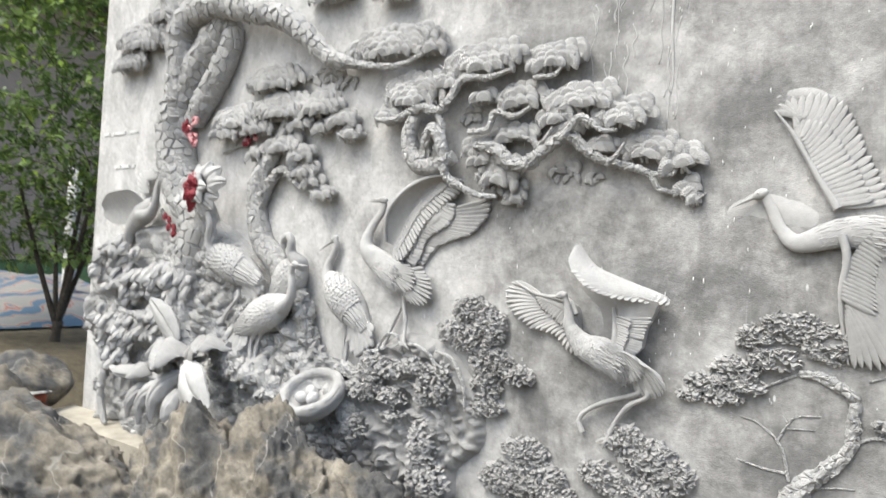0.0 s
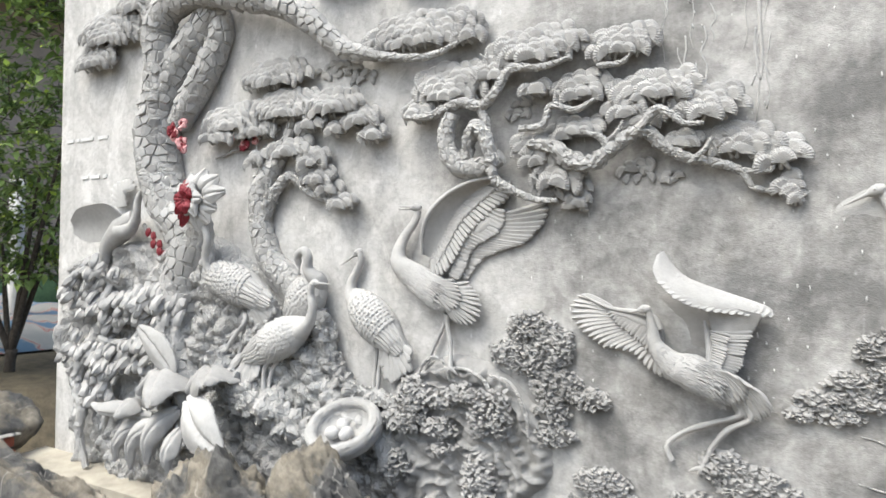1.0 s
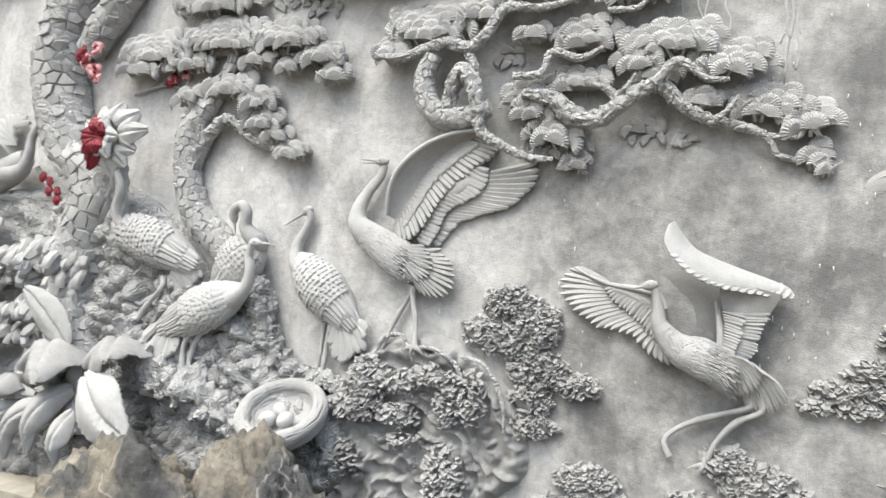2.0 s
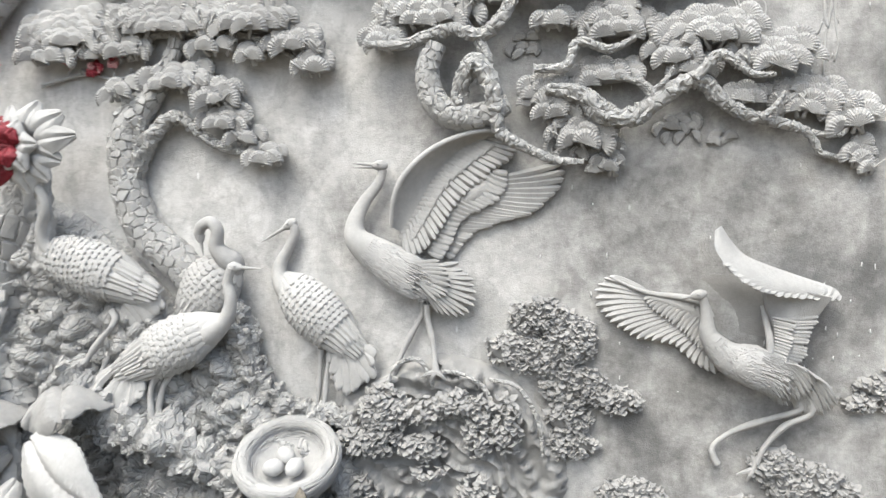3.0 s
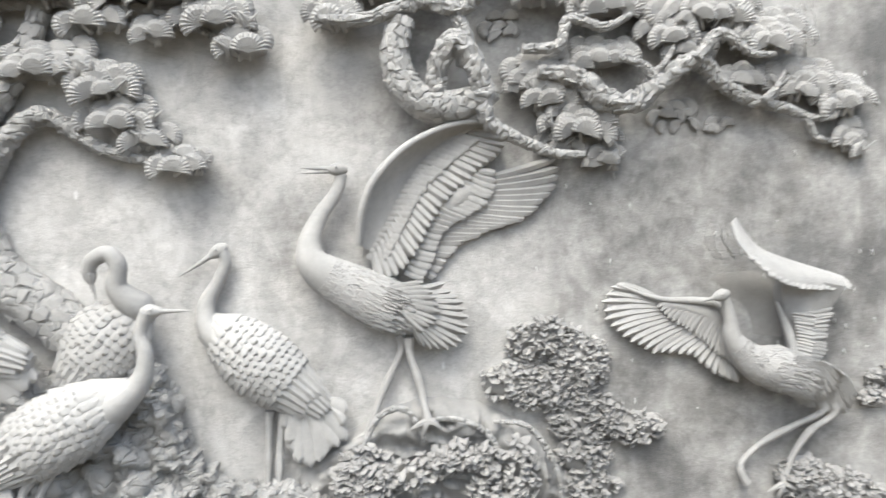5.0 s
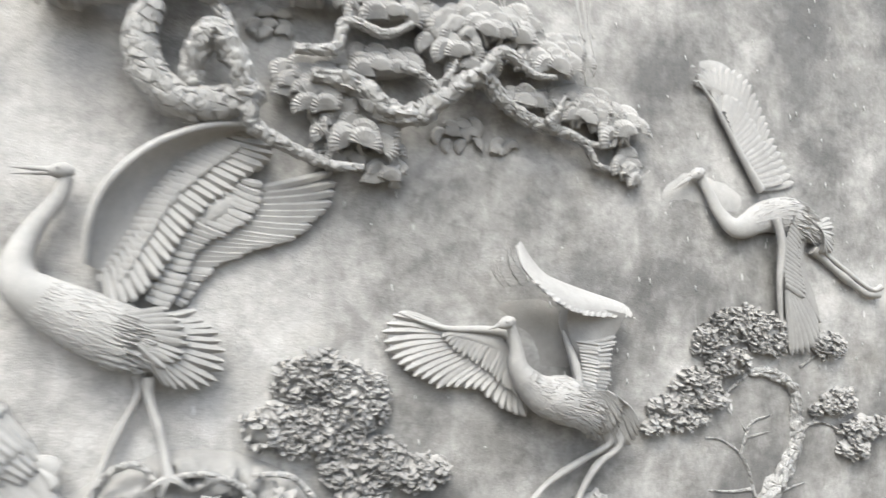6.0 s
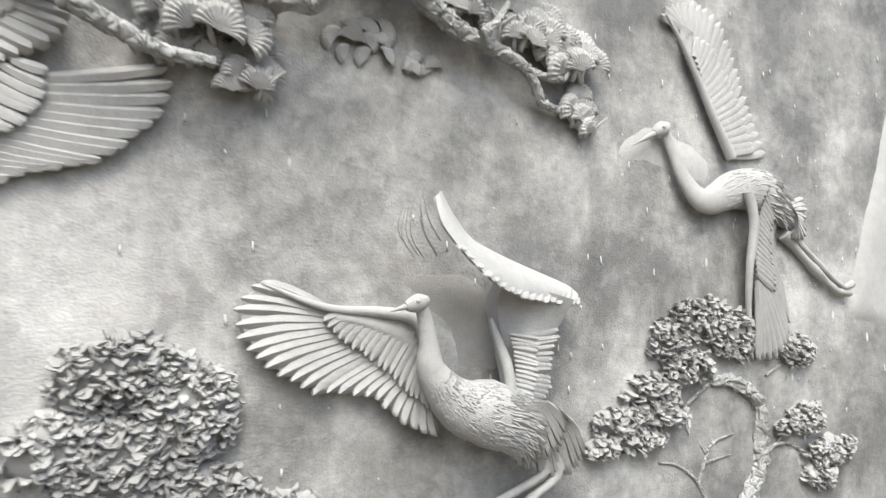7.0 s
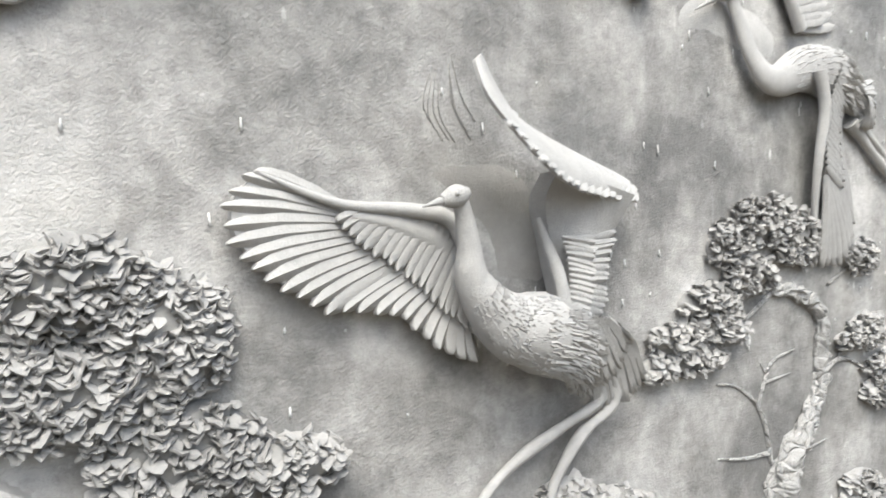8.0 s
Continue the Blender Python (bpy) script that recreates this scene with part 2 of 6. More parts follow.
def tube(soup, pts, radii, n=16, seg=10, squash=1.0, rough=0.0, cap=True, grain=9.0, streak=0.0):
    """A lofted limb along pts with the given radii; squash flattens it towards the wall."""
    p, r = spline(pts, n), values(radii, n)
    d = np.gradient(p, axis=0)
    run = np.r_[0, np.cumsum(np.linalg.norm(np.diff(p, axis=0), axis=1))]
    verts, faces = [], []
    for i in range(n):
        t = unit(d[i])
        ref = np.array((0, -1.0, 0)) if abs(t[1]) < 0.85 else np.array((0, 0, 1.0))
        side = unit(np.cross(t, ref))
        up = np.cross(side, t)
        for k in range(seg):
            a = 2 * math.pi * k / seg
            q = p[i] + r[i] * (math.cos(a) * side + math.sin(a) * squash * up)
            if rough:
                q = q + rough * r[i] * (noise.noise(Vector(q) * grain) + 0.5 * noise.noise(Vector(q) * grain * 2.7)) * unit(q - p[i])
            if streak:
                c = Vector((2.8 * math.cos(a) + 0.3 * run[i] / r[i] + p[0][0] * 7, 2.8 * math.sin(a), run[i] * 17))
                fibre = 1 - 2.2 * abs(noise.noise(c)) + 0.6 * noise.noise(c * 2.6)
                lump = noise.noise(Vector((1.4 * math.cos(a), 1.4 * math.sin(a), run[i] * 0.8 / r[i] + p[0][2] * 9))) + 0.5 * noise.noise(Vector(q) * 90)
                q = q + streak * r[i] * (0.5 * fibre + 0.7 * lump) * unit(q - p[i])
            verts.append(q)
    for i in range(n - 1):
        for k in range(seg):
            a, b = i * seg + k, i * seg + (k + 1) % seg
            faces.append((a, b, b + seg, a + seg))
    if cap:
        verts += [p[0], p[-1]]
        for k in range(seg):
            faces.append((len(verts) - 2, (k + 1) % seg, k))
            faces.append((len(verts) - 1, (n - 1) * seg + k, (n - 1) * seg + (k + 1) % seg))
    soup.add(verts, faces)
    return p, r


def ball(soup, c, r, scale=(1, 1, 1), turn=None, rings=7, seg=10):
    verts, faces = [], []
    m = turn or Matrix.Identity(3)
    for i in range(rings + 1):
        a = math.pi * i / rings
        for k in range(seg):
            b = 2 * math.pi * k / seg
            q = Vector((r * scale[0] * math.sin(a) * math.cos(b), r * scale[1] * math.sin(a) * math.sin(b), r * scale[2] * math.cos(a)))
            verts.append(Vector(c) + m @ q)
    for i in range(rings):
        for k in range(seg):
            a, b = i * seg + k, i * seg + (k + 1) % seg
            faces.append((a, a + seg, b + seg, b))
    soup.add(verts, faces)


OUT = np.array((0.0, -1.0, 0.0))


def feather(soup, base, tip, width, thick, normal=OUT, bend=0.0, lift=0.0, blunt=0.5, high=-1):
    """One feather with a shaft and a rounded end. high: the side (-1, 1) whose edge lies proud of its neighbour, 0 for an even back."""
    base, tip = np.array(base, float), np.array(tip, float)
    run = tip - base
    length = np.linalg.norm(run)
    if length < 1e-6:
        return
    side = unit(np.cross(run, normal))
    up = unit(np.cross(side, run))
    left, mid, right = {-1: (0.1, 0.75, -1.1), 1: (-1.1, 0.75, 0.1), 0: (-0.5, 0.6, -0.5)}[high]
    verts, faces = [], []
    stations = ((0.0, 0.6), (0.3, 0.88), (0.62, 1.0), (0.86, 0.88), (0.96, blunt), (1.0, 0.12))
    for u, w in stations:
        c = base + run * u + side * bend * length * 4 * u * (1 - u) + up * lift * u
        h = width * 0.5 * w
        verts += [c - side * h - up * thick * 2.2, c - side * h + up * thick * left, c + up * thick * mid, c + side * h + up * thick * right, c + side * h - up * thick * 2.2]
    for i in range(len(stations) - 1):
        for k in range(4):
            a = i * 5 + k
            faces.append((a, a + 1, a + 6, a + 5))
    k = (len(stations) - 1) * 5
    faces.append((k, k + 1, k + 2, k + 3, k + 4))
    soup.add(verts, faces)


def wing(soup, roots, tips, n, y, width, thick=0.006, bend=0.0, stack=0.0012, back=False, blunt=0.5):
    """A row of overlapping feathers from the curve roots to the curve tips ((x, z) lists); y: (at the roots, at the tips)."""
    y0, y1 = y
    a, b = spline(at_depth(roots, y0), n), spline(at_depth(tips, y1), n)
    for i in range(n):
        k = n - 1 - i if back else i
        off = OUT * stack * k
        jitter = np.array((random.uniform(-1, 1), 0, random.uniform(-1, 1))) * 0.004
        j = i + (1 if back else -1)
        j = j if 0 <= j < n else 2 * i - j
        lower = (a[j] + b[j] - a[i] - b[i]) * (1 if j == i + (1 if back else -1) else -1)
        high = 1 if np.cross(b[i] - a[i], OUT) @ lower > 0 else -1
        mid = (a[i] + 2 * b[i]) / 3
        gap = np.linalg.norm((a[j] + 2 * b[j]) / 3 - mid)
        wide = min(max(0.7 * width, 1.24 * gap), 1.7 * width)
        feather(soup, a[i] + off, b[i] + off + jitter, wide * random.uniform(0.96, 1.12), 0.68 * thick, bend=bend, blunt=blunt, high=high)


def sheet(soup, a, b, nu=20, nv=10, bulge=0.0, skirt=0.0, thick=0.0):
    """A curved surface between two curves of 3D points; skirt closes its two long rims back towards the wall."""
    p, q = spline(a, nu), spline(b, nu)
    verts, faces = [], []
    for i in range(nu):
        for k in range(nv):
            u = k / (nv - 1)
            verts.append(p[i] * (1 - u) + q[i] * u + OUT * bulge * math.sin(math.pi * u) * math.sin(math.pi * (0.12 + 0.76 * i / (nu - 1))))
    for i in range(nu - 1):
        for k in range(nv - 1):
            c = i * nv + k
            faces.append((c, c + 1, c + nv + 1, c + nv))
    if skirt or thick:
        m = len(verts)
        depth = skirt or thick
        verts += [v - OUT * depth for v in verts]
        for i in range(nu - 1):
            for k in (0, nv - 1):
                c = i * nv + k
                faces.append((c, c + nv, c + nv + m, c + m))
        for k in range(nv - 1):
            for i in (0, nu - 1):
                c = i * nv + k
                faces.append((c, c + 1, c + 1 + m, c + m))
        if thick:
            for i in range(nu - 1):
                for k in range(nv - 1):
                    c = i * nv + k + m
                    faces.append((c, c + nv, c + nv + 1, c + 1))
    soup.add(verts, faces)


def plump(soup, ends, y, width, squash=0.75, sag=0.0):
    """A full oval body from breast to rump ((x, z) pair)."""
    (x0, z0), (x1, z1) = ends
    pts = [(x0 + (x1 - x0) * u, z0 + (z1 - z0) * u + sag * math.sin(math.pi * u)) for u in (0.0, 0.12, 0.3, 0.5, 0.7, 0.88, 1.0)]
    return tube(soup, at_depth(pts, y), [width * k for k in (0.30, 0.74, 0.97, 1.0, 0.86, 0.56, 0.26)], n=30, seg=22, squash=squash, rough=0.02, grain=34)


def plumage(soup, p, r, squash, size=0.034, until=0.60, span=1.35, first=0.05):
    """Body feathers shingled from the breast back, then two rows of long folded wing feathers."""
    run = np.r_[0, np.cumsum(np.linalg.norm(np.diff(p, axis=0), axis=1))]
    d = np.gradient(p, axis=0)

    def on_body(s, a, h):
        j = min(max(np.searchsorted(run, s * run[-1], "right") - 1, 0), len(p) - 2)
        u = min((s * run[-1] - run[j]) / (run[j + 1] - run[j] + 1e-9), 1)
        t = unit(d[j])
        side = unit(np.cross(t, OUT))
        up = np.cross(side, t)
        c, rad = p[j] + (p[j + 1] - p[j]) * u, r[j] + (r[j + 1] - r[j]) * u
        nrm = unit(side * math.sin(a) * squash + up * math.cos(a))
        return c + rad * (side * math.sin(a) + up * squash * math.cos(a)) + nrm * h, nrm, rad

    rows = int((until - first) * run[-1] / (size * 0.60))
    for i in range(rows):
        s = first + (until - first) * i / rows
        rad = on_body(s + 0.04, 0, 0)[2]
        across = max(5, int(round(2 * span * rad / (size * 0.70))))
        for m in range(across):
            a = span * (2 * (m + 0.25 + 0.5 * (i % 2)) / across - 1) + random.uniform(-0.05, 0.05)
            b, nrm, _r = on_body(s + random.uniform(-0.018, 0.018), a, 0.000)
            e, _n, _r = on_body(min(s + size * (1.4 + 0.6 * s) / run[-1], 0.98), a * 0.98, 0.0095 + random.uniform(-0.001, 0.003))
            feather(soup, b, e, 2.45 * span * rad / across * random.uniform(0.92, 1.06), 0.0046, nrm, random.uniform(-0.05, 0.05), 0.0, 0.5, 0)
    for s0, s1, count in ((until - 0.06, 0.88, 9), (until + 0.12, 1.0, 8)):
        for m in range(count):
            a = span * (2 * (m + 0.5) / count - 1)
            b, nrm, rad = on_body(s0, a * 0.95, 0.005)
            e, _n, _r = on_body(s1 + random.uniform(-0.03, 0.02), a, 0.013)
            feather(soup, b, e, 2.1 * span * rad / count * random.uniform(0.9, 1.0), 0.0075, nrm, random.uniform(-0.03, 0.03), 0.002, 0.5, 0)


def plumes(soup, roots, tips, n, y, width):
    """Loose drooping tail plumes, curled and of uneven length."""
    a, b = spline(at_depth(roots, y[0]), n), spline(at_depth(tips, y[1]), n)
    for i in range(n):
        e = b[i] + (a[i] - b[i]) * random.uniform(-0.06, 0.16)
        feather(soup, a[i] + OUT * 0.004 * (i % 3), e + OUT * 0.006 * (i % 2), width * random.uniform(0.85, 1.2), 0.007, OUT, random.uniform(-0.14, 0.14), 0.006, 0.55, 0)


def neck_and_body(soup, neck, yn, rn, body, yb, rb, squash=0.85, rough=0.02):
    """Neck (from the head) and body (to the tail) as one smooth loft. Returns the body's share of it, for its feathers."""
    a, b = at_depth(neck, yn), at_depth(body, yb)
    pts = a + b
    step = np.r_[0, np.cumsum(np.linalg.norm(np.diff(np.array(pts), axis=0), axis=1))]
    n = 54
    radii = np.interp(np.linspace(0, step[-1], n), step, [*values(rn, len(a)), *(1.1 * values(rb, len(b)))])
    p, r = tube(soup, pts, list(radii), n=n, seg=16, squash=squash, rough=rough, grain=34)
    k = int(n * (0.5 * step[len(a) - 1] + 0.5 * step[len(a)]) / step[-1])
    return p[k:], r[k:]


def down(soup, p, r, squash, rows, across, length, span=1.2):
    """Fine combed strands modelled into a smooth body."""
    n = len(p)
    d = np.gradient(p, axis=0)
    for i in range(rows):
        for m in range(across):
            j = min(int((i + random.random()) / rows * (n - 1)), n - 2)
            t = unit(d[j])
            side = unit(np.cross(t, OUT))
            up = np.cross(side, t)
            a = span * (2 * (m + random.random()) / across - 1)
            nrm = unit(side * math.sin(a) + up * math.cos(a) / squash)
            q = p[j] + r[j] * (side * math.sin(a) + up * squash * math.cos(a))
            k = min(j + 4, n - 1)
            feather(soup, q, q + t * length * random.uniform(0.7, 1.3) + nrm * 0.001 + unit(np.cross(t, nrm)) * random.uniform(-0.006, 0.006), 0.007, 0.0027, nrm, random.uniform(-0.08, 0.08), 0.0, 0.4, 0)


def leg(soup, pts, y, r=0.010, toes=True):
    p = at_depth(pts, y)
    q, _ = tube(soup, p, [r * 1.5, r, r * 0.9, r * 1.25, r * 0.85, r * 0.95, r * 1.2], n=18, seg=8, rough=0.12, grain=40)
    if toes:
        f = q[-1]
        for dx, dz in ((-0.055, -0.022), (-0.02, -0.045), (0.04, -0.03)):
            tube(soup, [f, f + np.array((dx * 0.5, -0.008, dz * 0.3)), f + np.array((dx, 0.0, dz))], [r, r * 0.7, r * 0.25], n=6, seg=6)


def head(soup, c, beak, y, r=0.021, open_beak=False):
    c3, b3 = np.array(at_depth([c], y)[0]), np.array(at_depth([beak], y)[0])
    d = unit(b3 - c3)
    tube(soup, [c3 - d * r * 1.25, c3 - d * r * 0.5, c3 + d * r * 0.5, c3 + d * r * 1.5], [r * 0.45, r, r * 0.95, r * 0.5], n=9, seg=10, squash=0.9)
    w = unit(np.cross(d, OUT))
    w = w if w[2] > 0 else -w
    if open_beak:
        tube(soup, [c3 + d * r, (c3 + b3) / 2 + w * 0.004, b3 + w * 0.006], [r * 0.42, r * 0.3, 0.001], n=7, seg=8)
        tube(soup, [c3 + d * r - w * 0.006, (c3 + b3) / 2 - w * 0.007, b3 - w * 0.010], [r * 0.34, r * 0.24, 0.001], n=7, seg=8)
    else:
        tube(soup, [c3 + d * r * 0.9, (c3 + b3) / 2, b3], [r * 0.42, r * 0.28, 0.0012], n=8, seg=8)
    ball(soup, c3 + d * r * 0.35 + w * r * 0.25 + OUT * r * 0.8, r * 0.24)


def crane(name_label, soup):
    return tagged(part("crane_relief", soup.mesh("crane_relief", CEMENT, True, 48), None), name_label, "relief sculpture", "cranes on the wall")


# ---- relief surfaces with an outline ----
def outline_depth(poly, xs, zs):
    """Distance inside a closed outline, negative outside, for a grid."""
    gx, gz = np.meshgrid(xs, zs, indexing="ij")
    best, inside = np.full(gx.shape, 1e9), np.zeros(gx.shape, bool)
    for (x0, z0), (x1, z1) in zip(poly, np.roll(poly, -1, 0)):
        dx, dz = x1 - x0, z1 - z0
        u = np.clip(((gx - x0) * dx + (gz - z0) * dz) / (dx * dx + dz * dz + 1e-12), 0, 1)
        best = np.minimum(best, np.hypot(gx - x0 - u * dx, gz - z0 - u * dz))
        cross = ((z0 > gz) != (z1 > gz)) & (gx < (x1 - x0) * (gz - z0) / (z1 - z0 + 1e-12) + x0)
        inside ^= cross
    return np.where(inside, best, -best)


def relief_patch(soup, outline, depth, edge, shape, step=0.014):
    """A raised area of the wall: shape(x, z) in 0..1 gives the relief inside the outline."""
    poly = spline(list(outline) + [outline[0]], 60)[:-1]
    lo, hi = poly.min(0) - 2 * step, poly.max(0) + 2 * step
    xs, zs = np.arange(lo[0], hi[0], step), np.arange(lo[1], hi[1], step)
    inside = outline_depth(poly, xs, zs)
    index, verts, faces = {}, [], []
    for i, x in enumerate(xs):
        for k, z in enumerate(zs):
            if inside[i, k] > -1.5 * step:
                e = min(max(inside[i, k] / edge, 0), 1)
                e = 1 - (1 - e) ** 2
                index[i, k] = len(verts)
                verts.append((x, 0.012 - e * (0.012 + depth * shape(x, z)), z))
    for (i, k), a in index.items():
        q = (a, index.get((i + 1, k)), index.get((i + 1, k + 1)), index.get((i, k + 1)))
        if None not in q:
            faces.append(q)
    soup.add(verts, faces)


def fbm(x, z, s, w=0.0):
    return noise.fractal(Vector((x * s, w, z * s)), 0.8, 2.0, 4)


# ---- ground and wall ----
def ground_height(x, y):
    u = min(max((-5.75 - x) / 0.9, 0), 1)
    return -0.12 + 0.55 * u * u * (3 - 2 * u)


def build_ground():
    s = Soup()
    xs = np.r_[-900, -200, -60, -25, np.arange(-15, 8.1, 0.5), 25, 60, 200, 900]
    ys = np.r_[-900, -200, -60, -25, np.arange(-10, 14.1, 0.5), 25, 60, 200, 900]
    s.add([(x, y, ground_height(x, y) + 0.03 * noise.noise(Vector((x, y, 0)) * 1.3)) for x in xs for y in ys],
          [(i * len(ys) + k, (i + 1) * len(ys) + k, (i + 1) * len(ys) + k + 1, i * len(ys) + k + 1) for i in range(len(xs) - 1) for k in range(len(ys) - 1)])
    return tagged(part("ground", s, SOIL), "dark garden soil sheet around the wall", "ground", kind="structure")


WALL_LEFT, WALL_RIGHT, WALL_TOP = -5.31, 3.6, 4.3


def build_wall():
    s = Soup()
    xs, zs = np.linspace(WALL_LEFT, WALL_RIGHT, 180), np.linspace(-0.2, WALL_TOP, 92)
    verts = []
    for x in xs:
        for z in zs:
            near = min(x - WALL_LEFT, 0.05) / 0.05
            verts.append((x, 0.012 * (1 - near) ** 2 - 0.003 * fbm(x, z, 1.6) * near - 0.0012 * fbm(x, z, 7.0, 3.0), z))
    m, k = len(xs), len(zs)
    faces = [(i * k + j, (i + 1) * k + j, (i + 1) * k + j + 1, i * k + j + 1) for i in range(m - 1) for j in range(k - 1)]
    s.add(verts, faces)
    # sides, top and back
    b = len(s.v)
    s.v += [(x, 0.32, z) for x in (WALL_LEFT, WALL_RIGHT) for z in (-0.2, WALL_TOP)]
    left, right = [j for j in range(k)], [(m - 1) * k + j for j in range(k)]
    s.f.append(tuple([b, *left, b + 1]))
    s.f.append(tuple([b + 2, b + 3, *right[::-1]]))
    s.f.append(tuple([b + 1, *[i * k + k - 1 for i in range(m)], b + 3]))
    s.f.append((b, b + 1, b + 3, b + 2))
    ob = part("wall_relief", s, WALL)
    return tagged(ob, "tall grey trowelled cement wall with stains and drips", "wall", kind="structure")


ground = build_ground()
wall = build_wall()


def patches_on_wall():
    """Smears of paler cement left round the reliefs, a dark patch of damp and painted shade, and lime drips."""
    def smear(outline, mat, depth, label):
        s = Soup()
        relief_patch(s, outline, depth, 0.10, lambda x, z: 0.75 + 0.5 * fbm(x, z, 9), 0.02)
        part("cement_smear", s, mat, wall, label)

    smear([(-0.390, 1.702), (-0.366, 1.821), (-0.246, 1.877), (-0.099, 1.862), (0.042, 1.772), (-0.012, 1.663), (-0.304, 1.692)], CEMENT_SMEAR, 0.007, "pale fresh cement smear")
    smear([(-0.219, 2.164), (-0.194, 2.277), (-0.055, 2.289), (0.083, 2.226), (0.106, 2.105), (-0.071, 2.174)], CEMENT_SMEAR, 0.007, "pale fresh cement smear")
    # dark colour here stands for the wing's shade on the wall plus a damp stain
    smear([(-1.158, 1.383), (-1.062, 1.439), (-0.983, 1.475), (-0.875, 1.476), (-0.772, 1.459), (-0.714, 1.382), (-0.705, 1.294), (-0.711, 1.183), (-0.827, 1.177), (-0.890, 1.188), (-0.910, 1.282), (-0.944, 1.324), (-1.010, 1.376), (-1.109, 1.349)], CEMENT_DARK, 0.009, "dark cement hollow, damp stain with painted shade")
    drips = Soup()
    rd = random.Random(9)
    for _ in range(16):
        x0, z0 = rd.uniform(-1.0, -0.5), rd.uniform(2.45, 2.9)
        z1, w = z0 - rd.uniform(0.12, 0.42), rd.uniform(0.002, 0.005)
        tube(drips, [(x0 + rd.uniform(-0.012, 0.012), -0.001, z0 + (z1 - z0) * k / 5) for k in range(6)], [w * rd.uniform(0.4, 1.0) for _k in range(6)], n=16, seg=6, squash=0.5)
    tube(drips, [(-0.59, -0.001, 2.95), (-0.60, -0.001, 2.6), (-0.585, -0.001, 2.35), (-0.60, -0.001, 2.26), (-0.605, -0.001, 2.12)], [0.009, 0.006, 0.008, 0.004, 0.003], n=18, seg=6, squash=0.4)
    part("lime_drip", drips, CEMENT_SMEAR, wall, "whitish lime runs", kind="stuff")
    flecks = Soup()
    rng = random.Random(4)
    for _ in range(170):
        x, z = rng.uniform(-1.6, 0.9), rng.uniform(1.0, 2.7)
        if rng.random() < 0.5:
            x = rng.uniform(-0.9, 0.5)
        l = rng.uniform(0.004, 0.022)
        y = -0.004
        tube(flecks, [(x, y, z), (x + rng.uniform(-0.002, 0.002), y, z - l)], [0.0015, 0.0028], n=3, seg=5, squash=0.6)
    part("lime_fleck", flecks, LIME, wall, "small white lime flecks", kind="stuff")
    scratches = Soup()
    base = np.array((-0.887, 1.493))
    for k in range(7):
        a = base + np.array((-0.012 * k + rng.uniform(-0.01, 0.01), -0.006 * k + 0.01 + rng.uniform(-0.03, 0.03)))
        tube(scratches, [(a[0], -0.002, a[1]), (a[0] - 0.03, -0.004, a[1] + 0.05), (a[0] - 0.045 + 0.006 * k, -0.002, a[1] + 0.12)], [0.0008, 0.0012, 0.0005], n=8, seg=5)
    part("scratch", scratches, CEMENT_DARK, wall, "thin dark scored lines", kind="stuff")


patches_on_wall()


def chalk_marks():
    """Two faint lines of unreadable chalk figures."""
    t = thing("chalk_writing", "faint whitish chalk figures on the grey wall", "chalk marks")
    for (x0, z0), widths in (((-5.215, 2.390), (0.12, 0.05, 0.2, 0.16)), ((-5.022, 2.119), (0.1, 0.14, 0.06))):
        x = x0
        for w in widths:
            s = Soup()
            sheet(s, [(x, -0.008, z0 - 0.012), (x + w * 0.7, -0.008, z0 - 0.008)], [(x, -0.008, z0 + 0.012), (x + w * 0.7, -0.008, z0 + 0.014)], 4, 3, thick=0.012)
            part("bar", s, LIME, t, smooth=False)
            x += w


# ---- relief trees ----
def cell_of(seed, seeds):
    """The corners of one seed's cell among its neighbours."""
    reach = 1.6 * max(np.sort(np.hypot(*(seeds - seed).T))[:9])
    poly = [seed + np.array(k) * reach for k in ((-1, -1), (1, -1), (1, 1), (-1, 1))]
    for o in seeds:
        d = o - seed
        far = math.hypot(*d)
        if far < 1e-6 or far > 2 * reach:
            continue
        mid, keep = (o + seed) / 2, []
        for a, b in zip(poly, poly[1:] + poly[:1]):
            ua, ub = (a - mid) @ d, (b - mid) @ d
            if ua <= 0:
                keep.append(a)
            if ua * ub < 0:
                keep.append(a + (b - a) * ua / (ua - ub))
        poly = keep
        if len(poly) < 3:
            break
    return poly


